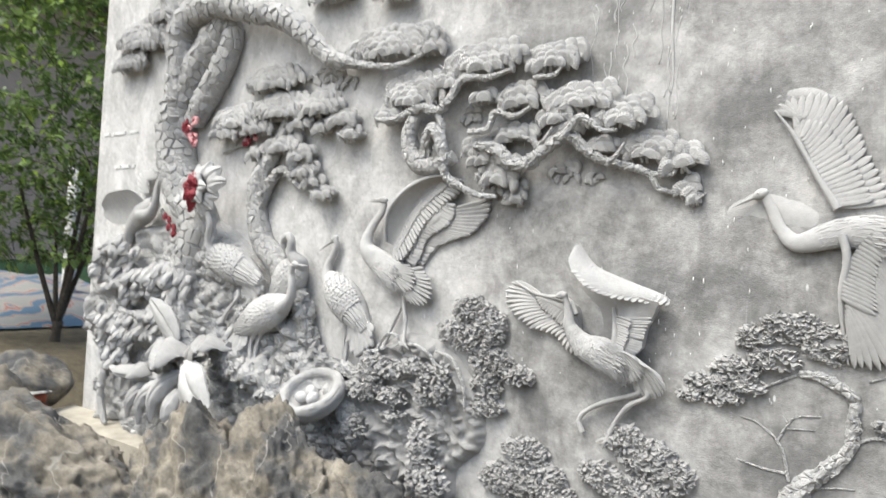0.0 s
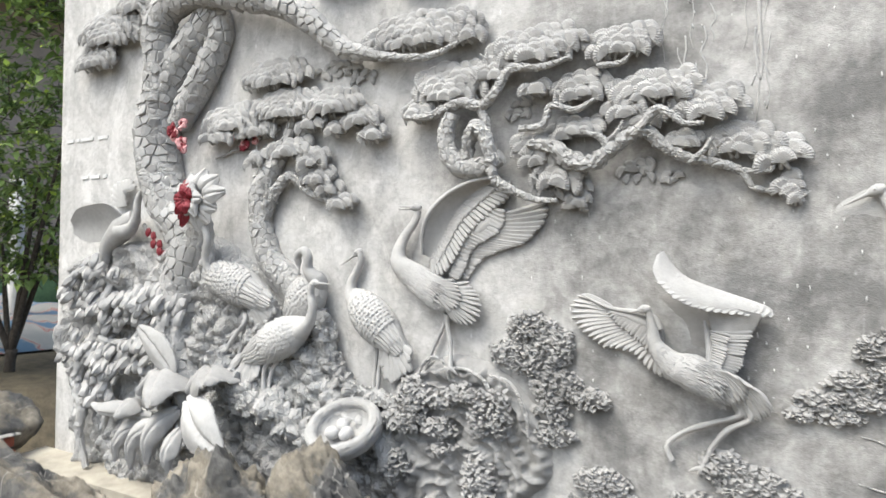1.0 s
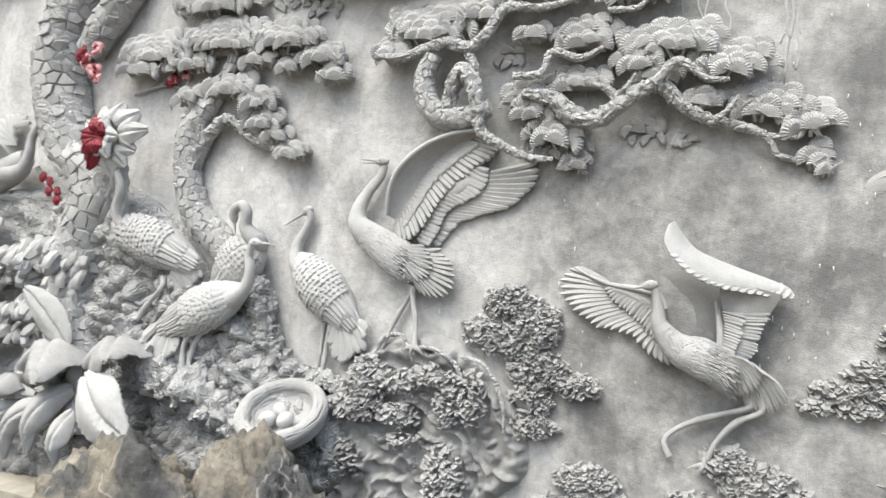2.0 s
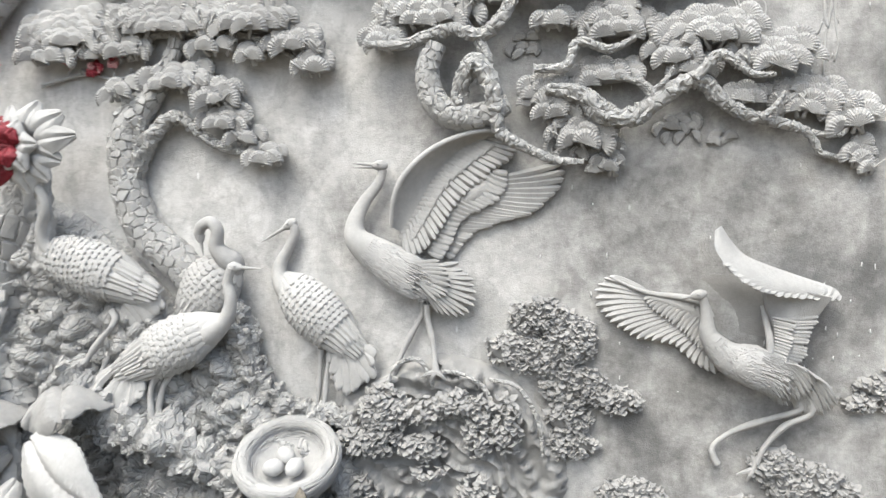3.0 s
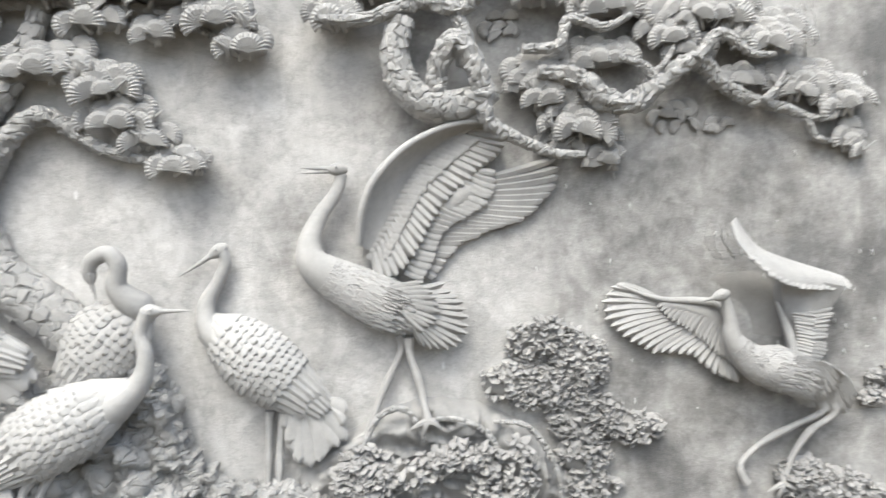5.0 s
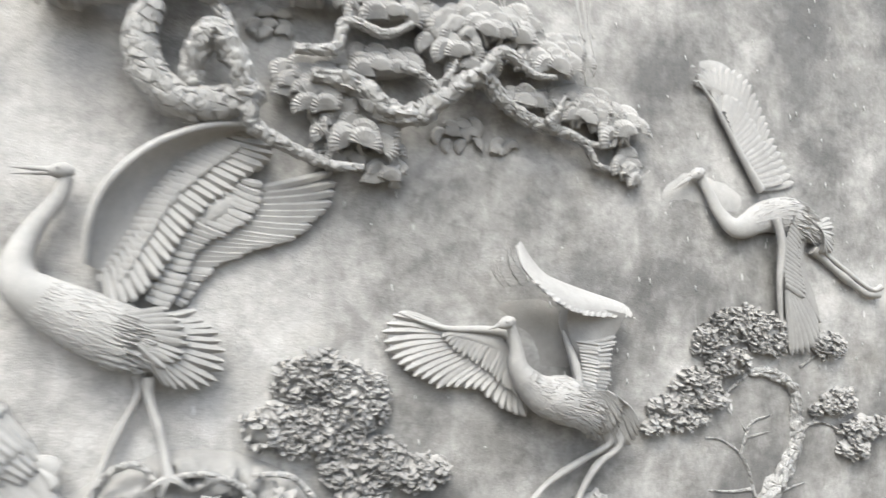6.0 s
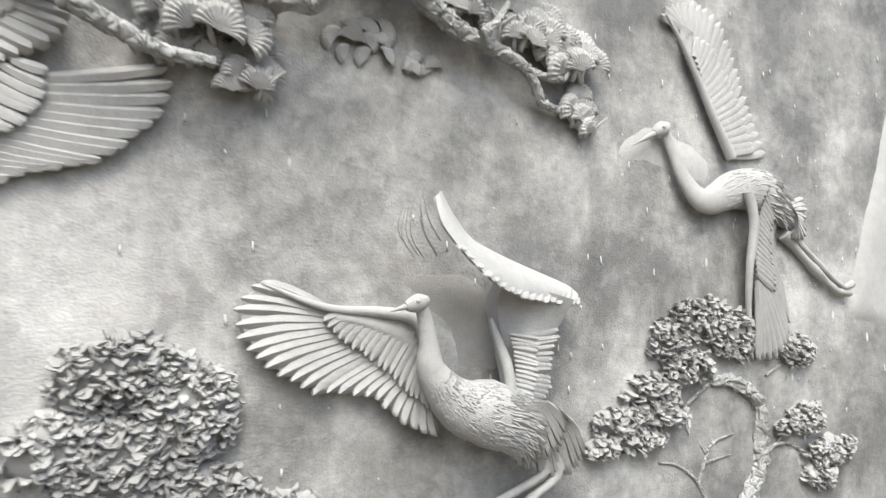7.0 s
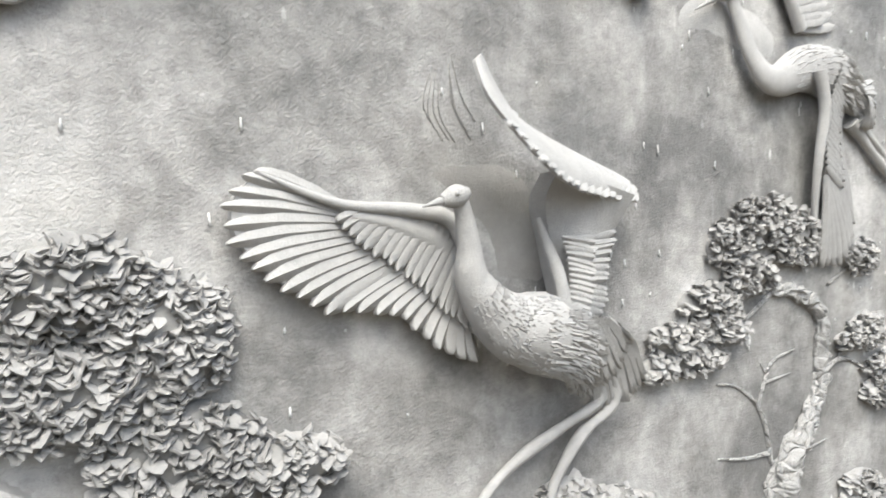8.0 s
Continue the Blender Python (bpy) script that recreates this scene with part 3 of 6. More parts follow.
def bark(parent, p, r, squash, size, rng, span=1.45):
    """Flat, uneven bark plates parted by narrow cracks, fitted to each other round the front of a limb."""
    length = np.r_[0, np.cumsum(np.linalg.norm(np.diff(p, axis=0), axis=1))]
    mean = float(np.mean(r))
    seeds, s, row = [], -1.2 * size, 0
    while s < length[-1] + 2.4 * size:
        k = max(3, int(round(2 * span * mean / (size * 1.75)))) + 1
        seeds += [((2 * (m + 0.5 * (row % 2)) / (k - 1) - 1) * span * mean + rng.uniform(-0.55, 0.55) * size, s + rng.uniform(-0.6, 0.6) * size) for m in range(-1, k + 1)]
        s += 1.95 * size
        row += 1
    seeds = np.array(seeds)
    tangent = np.gradient(p, axis=0)

    def on_limb(w, s, h):
        j = min(max(np.searchsorted(length, s, "right") - 1, 0), len(p) - 2)
        u = min(max((s - length[j]) / (length[j + 1] - length[j] + 1e-9), 0), 1)
        c, rad, t = p[j] + (p[j + 1] - p[j]) * u, r[j] + (r[j + 1] - r[j]) * u, unit(tangent[j] * (1 - u) + tangent[j + 1] * u)
        side = unit(np.cross(t, OUT))
        up = np.cross(side, t)
        a = min(max(w / mean, -1.9), 1.9)
        return c + (rad + h) * (side * math.sin(a) + up * squash * math.cos(a))

    for sd in seeds:
        if abs(sd[0]) > (span + 0.12) * mean or not 0 < sd[1] < length[-1]:
            continue
        poly = cell_of(sd, seeds)
        if len(poly) < 3:
            continue
        c = sum(poly) / len(poly)
        poly = [c + (q - c) * rng.uniform(0.84, 0.97) for q in poly]
        high, lean = size * rng.uniform(0.10, 0.34), np.array((rng.uniform(-0.22, 0.22), rng.uniform(-0.22, 0.22)))
        n, verts = len(poly), []
        for shrink, base in ((1.0, -0.3 * size), (0.98, None), (0.86, 1.18)):
            for q in poly:
                e = c + (q - c) * shrink
                verts.append(on_limb(e[0], min(max(e[1], 0), length[-1]), base if base is not None and base < 0 else (high + lean @ (e - c)) * (base or 0.85)))
        verts.append(on_limb(c[0], min(max(c[1], 0), length[-1]), high * 1.25))
        s = Soup()
        s.add(verts, [(k + i, k + (i + 1) % n, k + n + (i + 1) % n, k + n + i) for k in (0, n) for i in range(n)] + [(2 * n + i, 2 * n + (i + 1) % n, 3 * n) for i in range(n)])
        part("bark_plate", s.mesh("bark_plate", CEMENT_PIECE, False), None, parent)


def limb(parent, pts, y, radii, name="branch", plates=0.0, squash=0.9, rng=random.Random(1), rough=0.55):
    s = Soup()
    if not plates and name == "branch":
        radii = [k * 0.82 for k in radii]
    p, r = tube(s, at_depth(pts, y), radii, n=max(26, 14 * len(pts)), seg=22, squash=squash, streak=rough)
    ob = part(name, s.mesh(name, CEMENT_BRANCH if name == "stem" else CEMENT_ROUGH, True, 50), None, parent)
    if plates:
        bark(ob, p, r, squash, plates, rng)
    return p


def fan_mesh(seed):
    """A thin shell-shaped fan of needles: fine ribs from the stalk to a scalloped rim."""
    rng, s, n = random.Random(seed), Soup(), 27
    spread = radians(rng.uniform(82, 102))
    v, f = [(0, -0.10, -0.06)], []
    for r, y, ridge in ((0.30, -0.24, 0.012), (0.70, -0.30, 0.05), (0.92, -0.18, 0.06), (1.0, -0.04, 0.045), (0.97, 0.16, 0.0)):
        for k in range(n):
            a = -spread + 2 * spread * k / (n - 1)
            rr = r * (1.0 if k % 2 else 0.965) * (1 - 0.10 * (a / spread) ** 2)
            v.append((rr * math.sin(a), y - ridge * (k % 2) + 0.10 * (a / spread) ** 2, rr * math.cos(a)))
    f += [(0, 1 + k, 2 + k) for k in range(n - 1)]
    f += [(1 + r * n + k, 1 + (r + 1) * n + k, 2 + (r + 1) * n + k, 2 + r * n + k) for r in range(4) for k in range(n - 1)]
    s.add(v, f)
    return s.mesh("needle_fan", CEMENT_PIECE, False)


FANS = [fan_mesh(k) for k in range(4)]


def fans(parent, ellipses, size, depth, rng, flat=False, twigs=True):
    """Pads of pine needles, each a ribbed fan, shingled from the back row above to the front row below."""
    tw = Soup()
    for cx, cz, rx, rz in ellipses:
        rows = max(2, int(round(2 * rz / (size * 0.72))))
        for j in range(rows):
            v = 1 - 2 * (j + 0.5) / rows
            half = rx * math.sqrt(max(0.15, 1 - (0.9 * v) ** 2))
            k = max(1, int(round(2 * half / (size * 1.25))))
            for i in range(k):
                u = (2 * (i + 0.5 + 0.22 * (-1) ** j) / k - 1) if k > 1 else rng.uniform(-0.3, 0.3)
                x, z = cx + half * u * 0.95 + rng.uniform(-0.12, 0.12) * size, cz + rz * v * 0.95 + rng.uniform(-0.2, 0.2) * size
                d = rng.uniform(0.004, 0.014) if flat else 0.85 * depth * (0.5 + 0.6 * math.sqrt(max(0.05, 1 - u * u))) * (0.55 + 0.45 * (j + 1) / rows)
                r = size * rng.uniform(1.0, 1.34)
                r *= 0.72 if flat else 1.0
                ob = part("needle_fan", rng.choice(FANS), None, parent)
                tilt = rng.uniform(-6, 2) if flat else -6 - 12 * v + rng.uniform(-9, 9)
                ob.matrix_basis = pose(x, -d, z - 0.45 * size, tilt, rng.uniform(-24, 24) * (2.5 if flat else 1) + 34 * u, 0 if flat else rng.uniform(-12, 12) - 22 * u) @ Matrix.Diagonal((r * rng.uniform(0.9, 1.15), r, r, 1))
        if twigs and not flat:
            for i in range(max(3, int(rx / 0.03))):
                x = cx + rng.uniform(-0.85, 0.85) * rx
                a = np.array((x, -depth * 0.55, cz - rz * 1.1 - 0.012))
                b = np.array((x + rng.uniform(-0.04, 0.04), -depth * 1.05, cz + rng.uniform(-0.5, 0.1) * rz))
                mid = (a + b) / 2 + np.array((rng.uniform(-0.02, 0.02), -0.01, 0))
                tube(tw, [a, mid, b], [0.008, 0.0055, 0.003], n=7, seg=6, rough=0.3, grain=50)
                c = mid + np.array((rng.choice((-1, 1)) * 0.035, -0.01, 0.03))
                tube(tw, [mid, c], [0.005, 0.002], n=4, seg=5)
    if tw.v:
        part("twig", tw, CEMENT, parent, kind="stuff")
    # rounded mass behind the pads
    for cx, cz, rx, rz in ellipses:
        if not flat:
            mass = Soup()
            ball(mass, (cx, 0, cz - 0.1 * rz), 1.0, (rx * 0.85, depth * 0.62, rz * 0.8), rings=8, seg=14)
            part("backing", mass, CEMENT, parent)


rng = random.Random(11)
old_pine = thing("pine_relief", "grey cement relief pine with cracked bark and fan-shaped needle pads", "relief sculpture", "pines on the wall")
limb(old_pine, [(-3.779, 0.731), (-3.875, 1.031), (-3.847, 1.384), (-3.779, 1.659), (-4.016, 1.936), (-4.118, 2.263), (-4.080, 2.544), (-3.896, 2.806), (-3.695, 2.995), (-3.612, 3.079)], 0.06, [0.18, 0.16, 0.15, 0.14, 0.135, 0.145, 0.15, 0.13, 0.10, 0.07], "trunk", 0.034, 0.95, rng, 0.12)
limb(old_pine, [(-4.065, 2.541), (-4.044, 2.781), (-4.045, 2.984), (-3.915, 3.125), (-3.636, 3.149), (-3.366, 3.081), (-3.031, 2.975), (-2.792, 2.832), (-2.612, 2.677), (-2.403, 2.611)], [0.10, 0.13, 0.14, 0.13, 0.10, 0.07], [0.10, 0.10, 0.10, 0.095, 0.085, 0.075, 0.07, 0.065, 0.05, 0.03], "branch", 0.030, 0.95, rng, 0.12)
limb(old_pine, [(-3.932, 2.391), (-3.795, 2.558), (-3.652, 2.745), (-3.573, 2.919), (-3.612, 3.079)], [0.06, 0.06, 0.05, 0.04], [0.07, 0.085, 0.085, 0.075, 0.06], "trunk", 0.034, 0.95, rng, 0.12)
limb(old_pine, [(-4.050, 2.889), (-4.248, 3.144), (-4.384, 3.419), (-4.339, 3.664)], 0.07, [0.06, 0.05, 0.05, 0.04], rng=rng)
limb(old_pine, [(-4.165, 3.054), (-4.373, 3.034), (-4.626, 2.992), (-4.815, 2.951)], 0.07, [0.025, 0.02, 0.016, 0.01], rng=rng)
limb(old_pine, [(-2.557, 2.654), (-2.351, 2.595), (-2.159, 2.559), (-2.037, 2.558), (-1.904, 2.597)], 0.10, [0.032, 0.025, 0.022, 0.018, 0.01], rng=rng)
fans(old_pine, [(-4.646, 3.119, 0.325, 0.115), (-4.795, 2.929, 0.208, 0.071), (-4.295, 3.256, 0.244, 0.077)], 0.052, 0.105, rng)
fans(old_pine, [(-2.153, 2.712, 0.364, 0.083), (-1.874, 2.654, 0.099, 0.043)], 0.044, 0.10, rng)
fans(old_pine, [(-2.694, 2.599, 0.164, 0.045), (-2.531, 2.546, 0.093, 0.034)], 0.04, 0.03, rng, True)
fans(old_pine, [(-2.647, 3.087, 0.191, 0.056), (-2.158, 3.004, 0.125, 0.052)], 0.044, 0.09, rng)

mid_pine = thing("pine_relief", "grey cement relief pine boughs with dense needle pads", "relief sculpture", "pines on the wall")
fans(mid_pine, [(-3.120, 2.613, 0.257, 0.072)], 0.045, 0.105, rng)
fans(mid_pine, [(-3.449, 2.385, 0.244, 0.081), (-3.560, 2.297, 0.156, 0.038), (-3.020, 2.426, 0.274, 0.077), (-2.705, 2.404, 0.218, 0.062), (-2.489, 2.305, 0.113, 0.056), (-2.413, 2.210, 0.072, 0.033)], 0.045, 0.11, rng)
fans(mid_pine, [(-3.257, 2.318, 0.162, 0.050), (-2.835, 2.308, 0.095, 0.035), (-2.673, 2.265, 0.049, 0.034)], 0.042, 0.09, rng)
limb(mid_pine, [(-3.669, 2.326), (-3.369, 2.316), (-3.090, 2.355), (-2.826, 2.354), (-2.611, 2.298), (-2.439, 2.198)], 0.04, [0.012, 0.02, 0.024, 0.02, 0.014, 0.008], rng=rng)
limb(mid_pine, [(-2.86, 1.27), (-2.93, 1.36), (-3.036, 1.463), (-3.156, 1.560), (-3.217, 1.697), (-3.244, 1.841), (-3.236, 1.952), (-3.166, 2.058), (-3.070, 2.171), (-3.016, 2.285), (-2.984, 2.397)], 0.035, [0.06, 0.07, 0.075, 0.075, 0.07, 0.065, 0.06, 0.045, 0.03, 0.025], "trunk", 0.022, 0.9, rng, 0.12)
limb(mid_pine, [(-3.210, 1.758), (-3.153, 1.888), (-3.075, 1.984), (-2.987, 2.018), (-2.893, 1.950), (-2.824, 1.907), (-2.712, 1.874), (-2.632, 1.851)], 0.05, [0.045, 0.04, 0.036, 0.03, 0.024, 0.02, 0.015, 0.008], rng=rng)
limb(mid_pine, [(-3.266, 2.023), (-3.185, 2.079), (-3.152, 1.998), (-3.184, 1.899)], 0.06, [0.02, 0.026, 0.022, 0.02], rng=rng)
fans(mid_pine, [(-2.984, 2.181, 0.147, 0.054), (-2.817, 2.114, 0.089, 0.042), (-3.238, 2.137, 0.071, 0.034)], 0.045, 0.105, rng)
fans(mid_pine, [(-2.784, 2.018, 0.107, 0.043), (-2.698, 1.952, 0.069, 0.032), (-2.612, 1.877, 0.077, 0.035)], 0.042, 0.10, rng)

big_pine = thing("pine_relief", "wide grey cement relief pine with twisted branches and ribbed fan pads", "relief sculpture", "pines on the wall")
limb(big_pine, [(-1.935, 2.262), (-1.966, 2.167), (-1.945, 2.062), (-1.868, 1.995), (-1.756, 2.003), (-1.668, 2.036)], 0.09, [0.035, 0.042, 0.045, 0.045, 0.042, 0.03], "trunk", 0.018, 0.95, rng, 0.2)
limb(big_pine, [(-1.852, 2.026), (-1.833, 2.128), (-1.791, 2.182), (-1.745, 2.132), (-1.714, 2.037), (-1.700, 1.941), (-1.617, 1.885), (-1.503, 1.836), (-1.402, 1.829)], [0.09, 0.12, 0.12, 0.11, 0.09], [0.03, 0.036, 0.038, 0.034, 0.028, 0.022, 0.018, 0.015, 0.01], "branch", 0.0, 0.95, rng)
limb(big_pine, [(-1.535, 2.085), (-1.408, 2.061), (-1.332, 1.992), (-1.236, 1.980), (-1.168, 2.030), (-1.069, 2.095), (-1.007, 2.097), (-0.946, 2.037), (-0.849, 1.981), (-0.746, 1.957), (-0.656, 1.921), (-0.614, 1.857), (-0.547, 1.840)], [0.10, 0.10, 0.10, 0.09, 0.07, 0.05, 0.03], [0.02, 0.034, 0.036, 0.036, 0.034, 0.032, 0.03, 0.026, 0.022, 0.02, 0.017, 0.013, 0.009], "branch", 0.0, 0.95, rng)
for pts, y, radii in (
    ([(-2.199, 2.264), (-2.053, 2.256), (-1.895, 2.304), (-1.774, 2.281), (-1.695, 2.336), (-1.624, 2.430), (-1.472, 2.421), (-1.332, 2.447)], 0.11, [0.012, 0.02, 0.024, 0.026, 0.024, 0.02, 0.016, 0.01]),
    ([(-1.778, 2.278), (-1.747, 2.182), (-1.766, 2.107)], 0.10, [0.024, 0.022, 0.018]),
    ([(-1.580, 2.157), (-1.465, 2.166), (-1.426, 2.246), (-1.319, 2.216), (-1.232, 2.253)], 0.10, [0.016, 0.018, 0.018, 0.015, 0.01]),
    ([(-1.282, 2.118), (-1.205, 2.091), (-1.169, 2.044)], 0.11, [0.009, 0.014, 0.018]),
    ([(-1.181, 2.060), (-1.132, 2.102), (-1.104, 2.149)], 0.11, [0.014, 0.01, 0.006]),
    ([(-1.036, 2.101), (-0.971, 2.177), (-0.908, 2.155), (-0.854, 2.113), (-0.782, 2.110)], 0.12, [0.02, 0.02, 0.016, 0.012, 0.008]),
    ([(-1.226, 2.400), (-1.118, 2.400), (-1.064, 2.455)], 0.09, [0.012, 0.012, 0.007]),
    ([(-0.666, 1.926), (-0.560, 1.916), (-0.529, 1.962)], 0.05, [0.012, 0.01, 0.007]),
    ([(-0.615, 1.858), (-0.538, 1.841), (-0.478, 1.858)], 0.025, [0.011, 0.009, 0.006]),
    ([(-0.824, 1.967), (-0.778, 2.010), (-0.750, 2.056)], 0.11, [0.014, 0.01, 0.006]),
):
    limb(big_pine, pts, y, radii, rng=rng)
fans(big_pine, [(-1.962, 2.428, 0.208, 0.088), (-2.140, 2.302, 0.073, 0.048)], 0.042, 0.105, rng)
fans(big_pine, [(-1.533, 2.543, 0.243, 0.073), (-1.726, 2.463, 0.081, 0.056)], 0.043, 0.11, rng)
fans(big_pine, [(-1.127, 2.503, 0.163, 0.060)], 0.042, 0.10, rng)
fans(big_pine, [(-1.303, 2.332, 0.139, 0.061), (-1.520, 2.343, 0.061, 0.029)], 0.041, 0.10, rng)
fans(big_pine, [(-0.985, 2.290, 0.195, 0.058), (-0.774, 2.205, 0.134, 0.056), (-1.103, 2.221, 0.090, 0.050)], 0.042, 0.105, rng)
fans(big_pine, [(-1.323, 2.151, 0.130, 0.042), (-1.036, 2.167, 0.080, 0.036), (-0.872, 2.059, 0.071, 0.031)], 0.040, 0.09, rng, False, False)
fans(big_pine, [(-0.664, 2.053, 0.136, 0.059), (-0.520, 1.998, 0.084, 0.058)], 0.043, 0.065, rng)
fans(big_pine, [(-0.484, 1.869, 0.037, 0.045), (-0.462, 1.825, 0.022, 0.025)], 0.036, 0.035, rng)
fans(big_pine, [(-1.508, 2.078, 0.117, 0.082), (-1.405, 1.967, 0.118, 0.076)], 0.042, 0.10, rng)
fans(big_pine, [(-1.327, 1.855, 0.060, 0.055), (-1.452, 1.893, 0.066, 0.043)], 0.038, 0.055, rng)
fans(big_pine, [(-1.073, 1.960, 0.082, 0.041), (-0.928, 1.921, 0.048, 0.027), (-1.625, 2.266, 0.059, 0.036)], 0.036, 0.02, rng, True)


# ---- relief shrubs ----
def foliage(soup, ellipses, size, depth, rng, dense=1.0):
    """Crumpled, cupped little leaves over a low mass."""
    for cx, cz, rx, rz in ellipses:
        for _ in range(int(dense * math.pi * rx * rz / (size * size * 0.30))):
            a, q = rng.uniform(0, 2 * math.pi), math.sqrt(rng.random()) * 1.06
            x, z = cx + rx * q * math.cos(a), cz + rz * q * math.sin(a)
            x, z = x + 0.5 * size * noise.noise(Vector((x * 20, 0, z * 20))), z + 0.5 * size * noise.noise(Vector((x * 20, 5, z * 20)))
            y = -depth * (0.35 + 0.65 * math.sqrt(max(0.0, 1 - q * q))) * rng.uniform(0.8, 1.1)
            w, l = size * rng.uniform(0.7, 1.35), size * rng.uniform(0.6, 1.0)
            t = rng.uniform(-0.7, 0.7)
            side = unit((math.cos(t), rng.uniform(-0.4, 0.4), math.sin(t)))
            fore = unit((rng.uniform(-0.35, 0.35), -rng.uniform(0.45, 1.0), rng.uniform(-1.0, 0.0)))
            up = unit(np.cross(side, fore))
            up = up if up[2] - up[1] > 0 else -up
            c = np.array((x, y, z))
            v, ph, fold = [], rng.uniform(0, 6), rng.uniform(0.05, 0.3)
            for i in range(4):
                u = 2 * i / 3 - 1
                reach = l * (1 - 0.6 * u * u) * rng.uniform(0.75, 1.15)
                wave = size * (0.14 * math.sin(2.7 * u + ph) + fold * abs(u))
                v += [c + side * w * u * 0.4 - fore * 0.5 * l - up * 0.1 * size, c + side * w * u * 0.5 + fore * reach * 0.25 + up * (wave * 0.7 + 0.05 * size),
                      c + side * w * u * 0.46 + fore * reach * 0.8 + up * wave, c + side * w * u * 0.42 + fore * reach * 0.7 + up * (wave - 0.2 * size)]
            soup.add(v, [f for i in range(3) for f in ((4 * i, 4 * i + 1, 4 * i + 5, 4 * i + 4), (4 * i + 1, 4 * i + 2, 4 * i + 6, 4 * i + 5), (4 * i + 2, 4 * i + 3, 4 * i + 7, 4 * i + 6))])


def shrub(label, ellipses, size, depth, rng, mat=None, dense=1.0):
    t = thing("shrub_relief", label, "relief sculpture", "shrubs on the wall")
    s = Soup()
    foliage(s, ellipses, size, depth, rng, dense)
    part("foliage", s.mesh("foliage", mat or CEMENT_LEAF, True, 35), None, t, kind="stuff")
    for cx, cz, rx, rz in ellipses:
        m = Soup()
        ball(m, (cx, 0.0, cz), 1.0, (rx * 0.95, depth * 0.8, rz * 0.95), rings=8, seg=14)
        part("backing", m, CEMENT_LEAF, t)
    return t


SHRUB = "grey cement relief shrub of small crumpled leaves"
shrub(SHRUB, [(-1.547, 1.260, 0.122, 0.069), (-1.659, 1.136, 0.099, 0.062), (-1.441, 1.183, 0.097, 0.090), (-1.541, 1.114, 0.138, 0.074)], 0.023, 0.05, rng, None, 1.2)
shrub(SHRUB, [(-1.424, 1.005, 0.122, 0.087), (-1.268, 0.965, 0.090, 0.049), (-1.446, 0.895, 0.083, 0.071), (-1.438, 0.790, 0.104, 0.054)], 0.023, 0.05, rng, None, 1.2)
shrub(SHRUB, [(-1.210, 0.609, 0.121, 0.064), (-1.311, 0.453, 0.144, 0.081), (-1.143, 0.490, 0.160, 0.094), (-1.036, 0.422, 0.097, 0.067)], 0.023, 0.045, rng, None, 1.2)
shrub(SHRUB, [(-0.713, 0.750, 0.097, 0.059), (-0.609, 0.690, 0.142, 0.081), (-0.822, 0.580, 0.106, 0.059), (-0.498, 0.642, 0.084, 0.070), (-0.690, 0.545, 0.176, 0.062)], 0.023, 0.045, rng, None, 1.2)
shrub("small grey cement relief shrub low on the wall", [(-0.721, 0.799, 0.070, 0.024), (-0.604, 0.763, 0.055, 0.016), (0.300, 0.575, 0.086, 0.051)], 0.025, 0.035, rng, None, 1.3)

right_tree = thing("tree_relief", "pale low-relief cement tree with leafy boughs", "relief sculpture", "trees on the wall")
limb(right_tree, [(-0.043, 1.134), (0.055, 1.120), (0.141, 1.064), (0.149, 0.972), (0.133, 0.869), (0.054, 0.777), (-0.017, 0.704), (-0.084, 0.568)], 0.006, [0.010, 0.017, 0.018, 0.018, 0.02, 0.028, 0.034, 0.04], "trunk", 0.0, 0.75, rng, 0.75)
for pts, r in (
    ([(-0.065, 0.712), (-0.085, 0.811), (-0.123, 0.874), (-0.189, 0.920), (-0.252, 0.934)], 0.009), ([(-0.112, 0.856), (-0.076, 0.927), (-0.044, 0.963), (0.039, 0.979)], 0.007),
    ([(-0.078, 0.913), (-0.031, 0.918), (0.022, 0.922)], 0.005), ([(-0.075, 0.935), (-0.095, 0.962)], 0.004), ([(-0.071, 0.740), (-0.165, 0.744), (-0.258, 0.762)], 0.008),
    ([(0.012, 0.697), (0.087, 0.719), (0.163, 0.729)], 0.006), ([(-0.022, 1.139), (-0.114, 1.090), (-0.185, 1.051), (-0.263, 1.029)], 0.008), ([(0.156, 0.900), (0.221, 0.928), (0.293, 0.917), (0.393, 0.864)], 0.009),
    ([(0.192, 1.131), (0.261, 1.159), (0.317, 1.177)], 0.006), ([(0.221, 0.925), (0.259, 0.960), (0.301, 0.974)], 0.006)):
    limb(right_tree, pts, 0.003, [r * 0.7, r * 0.6, r * 0.45, r * 0.25], rng=rng, rough=0.8)
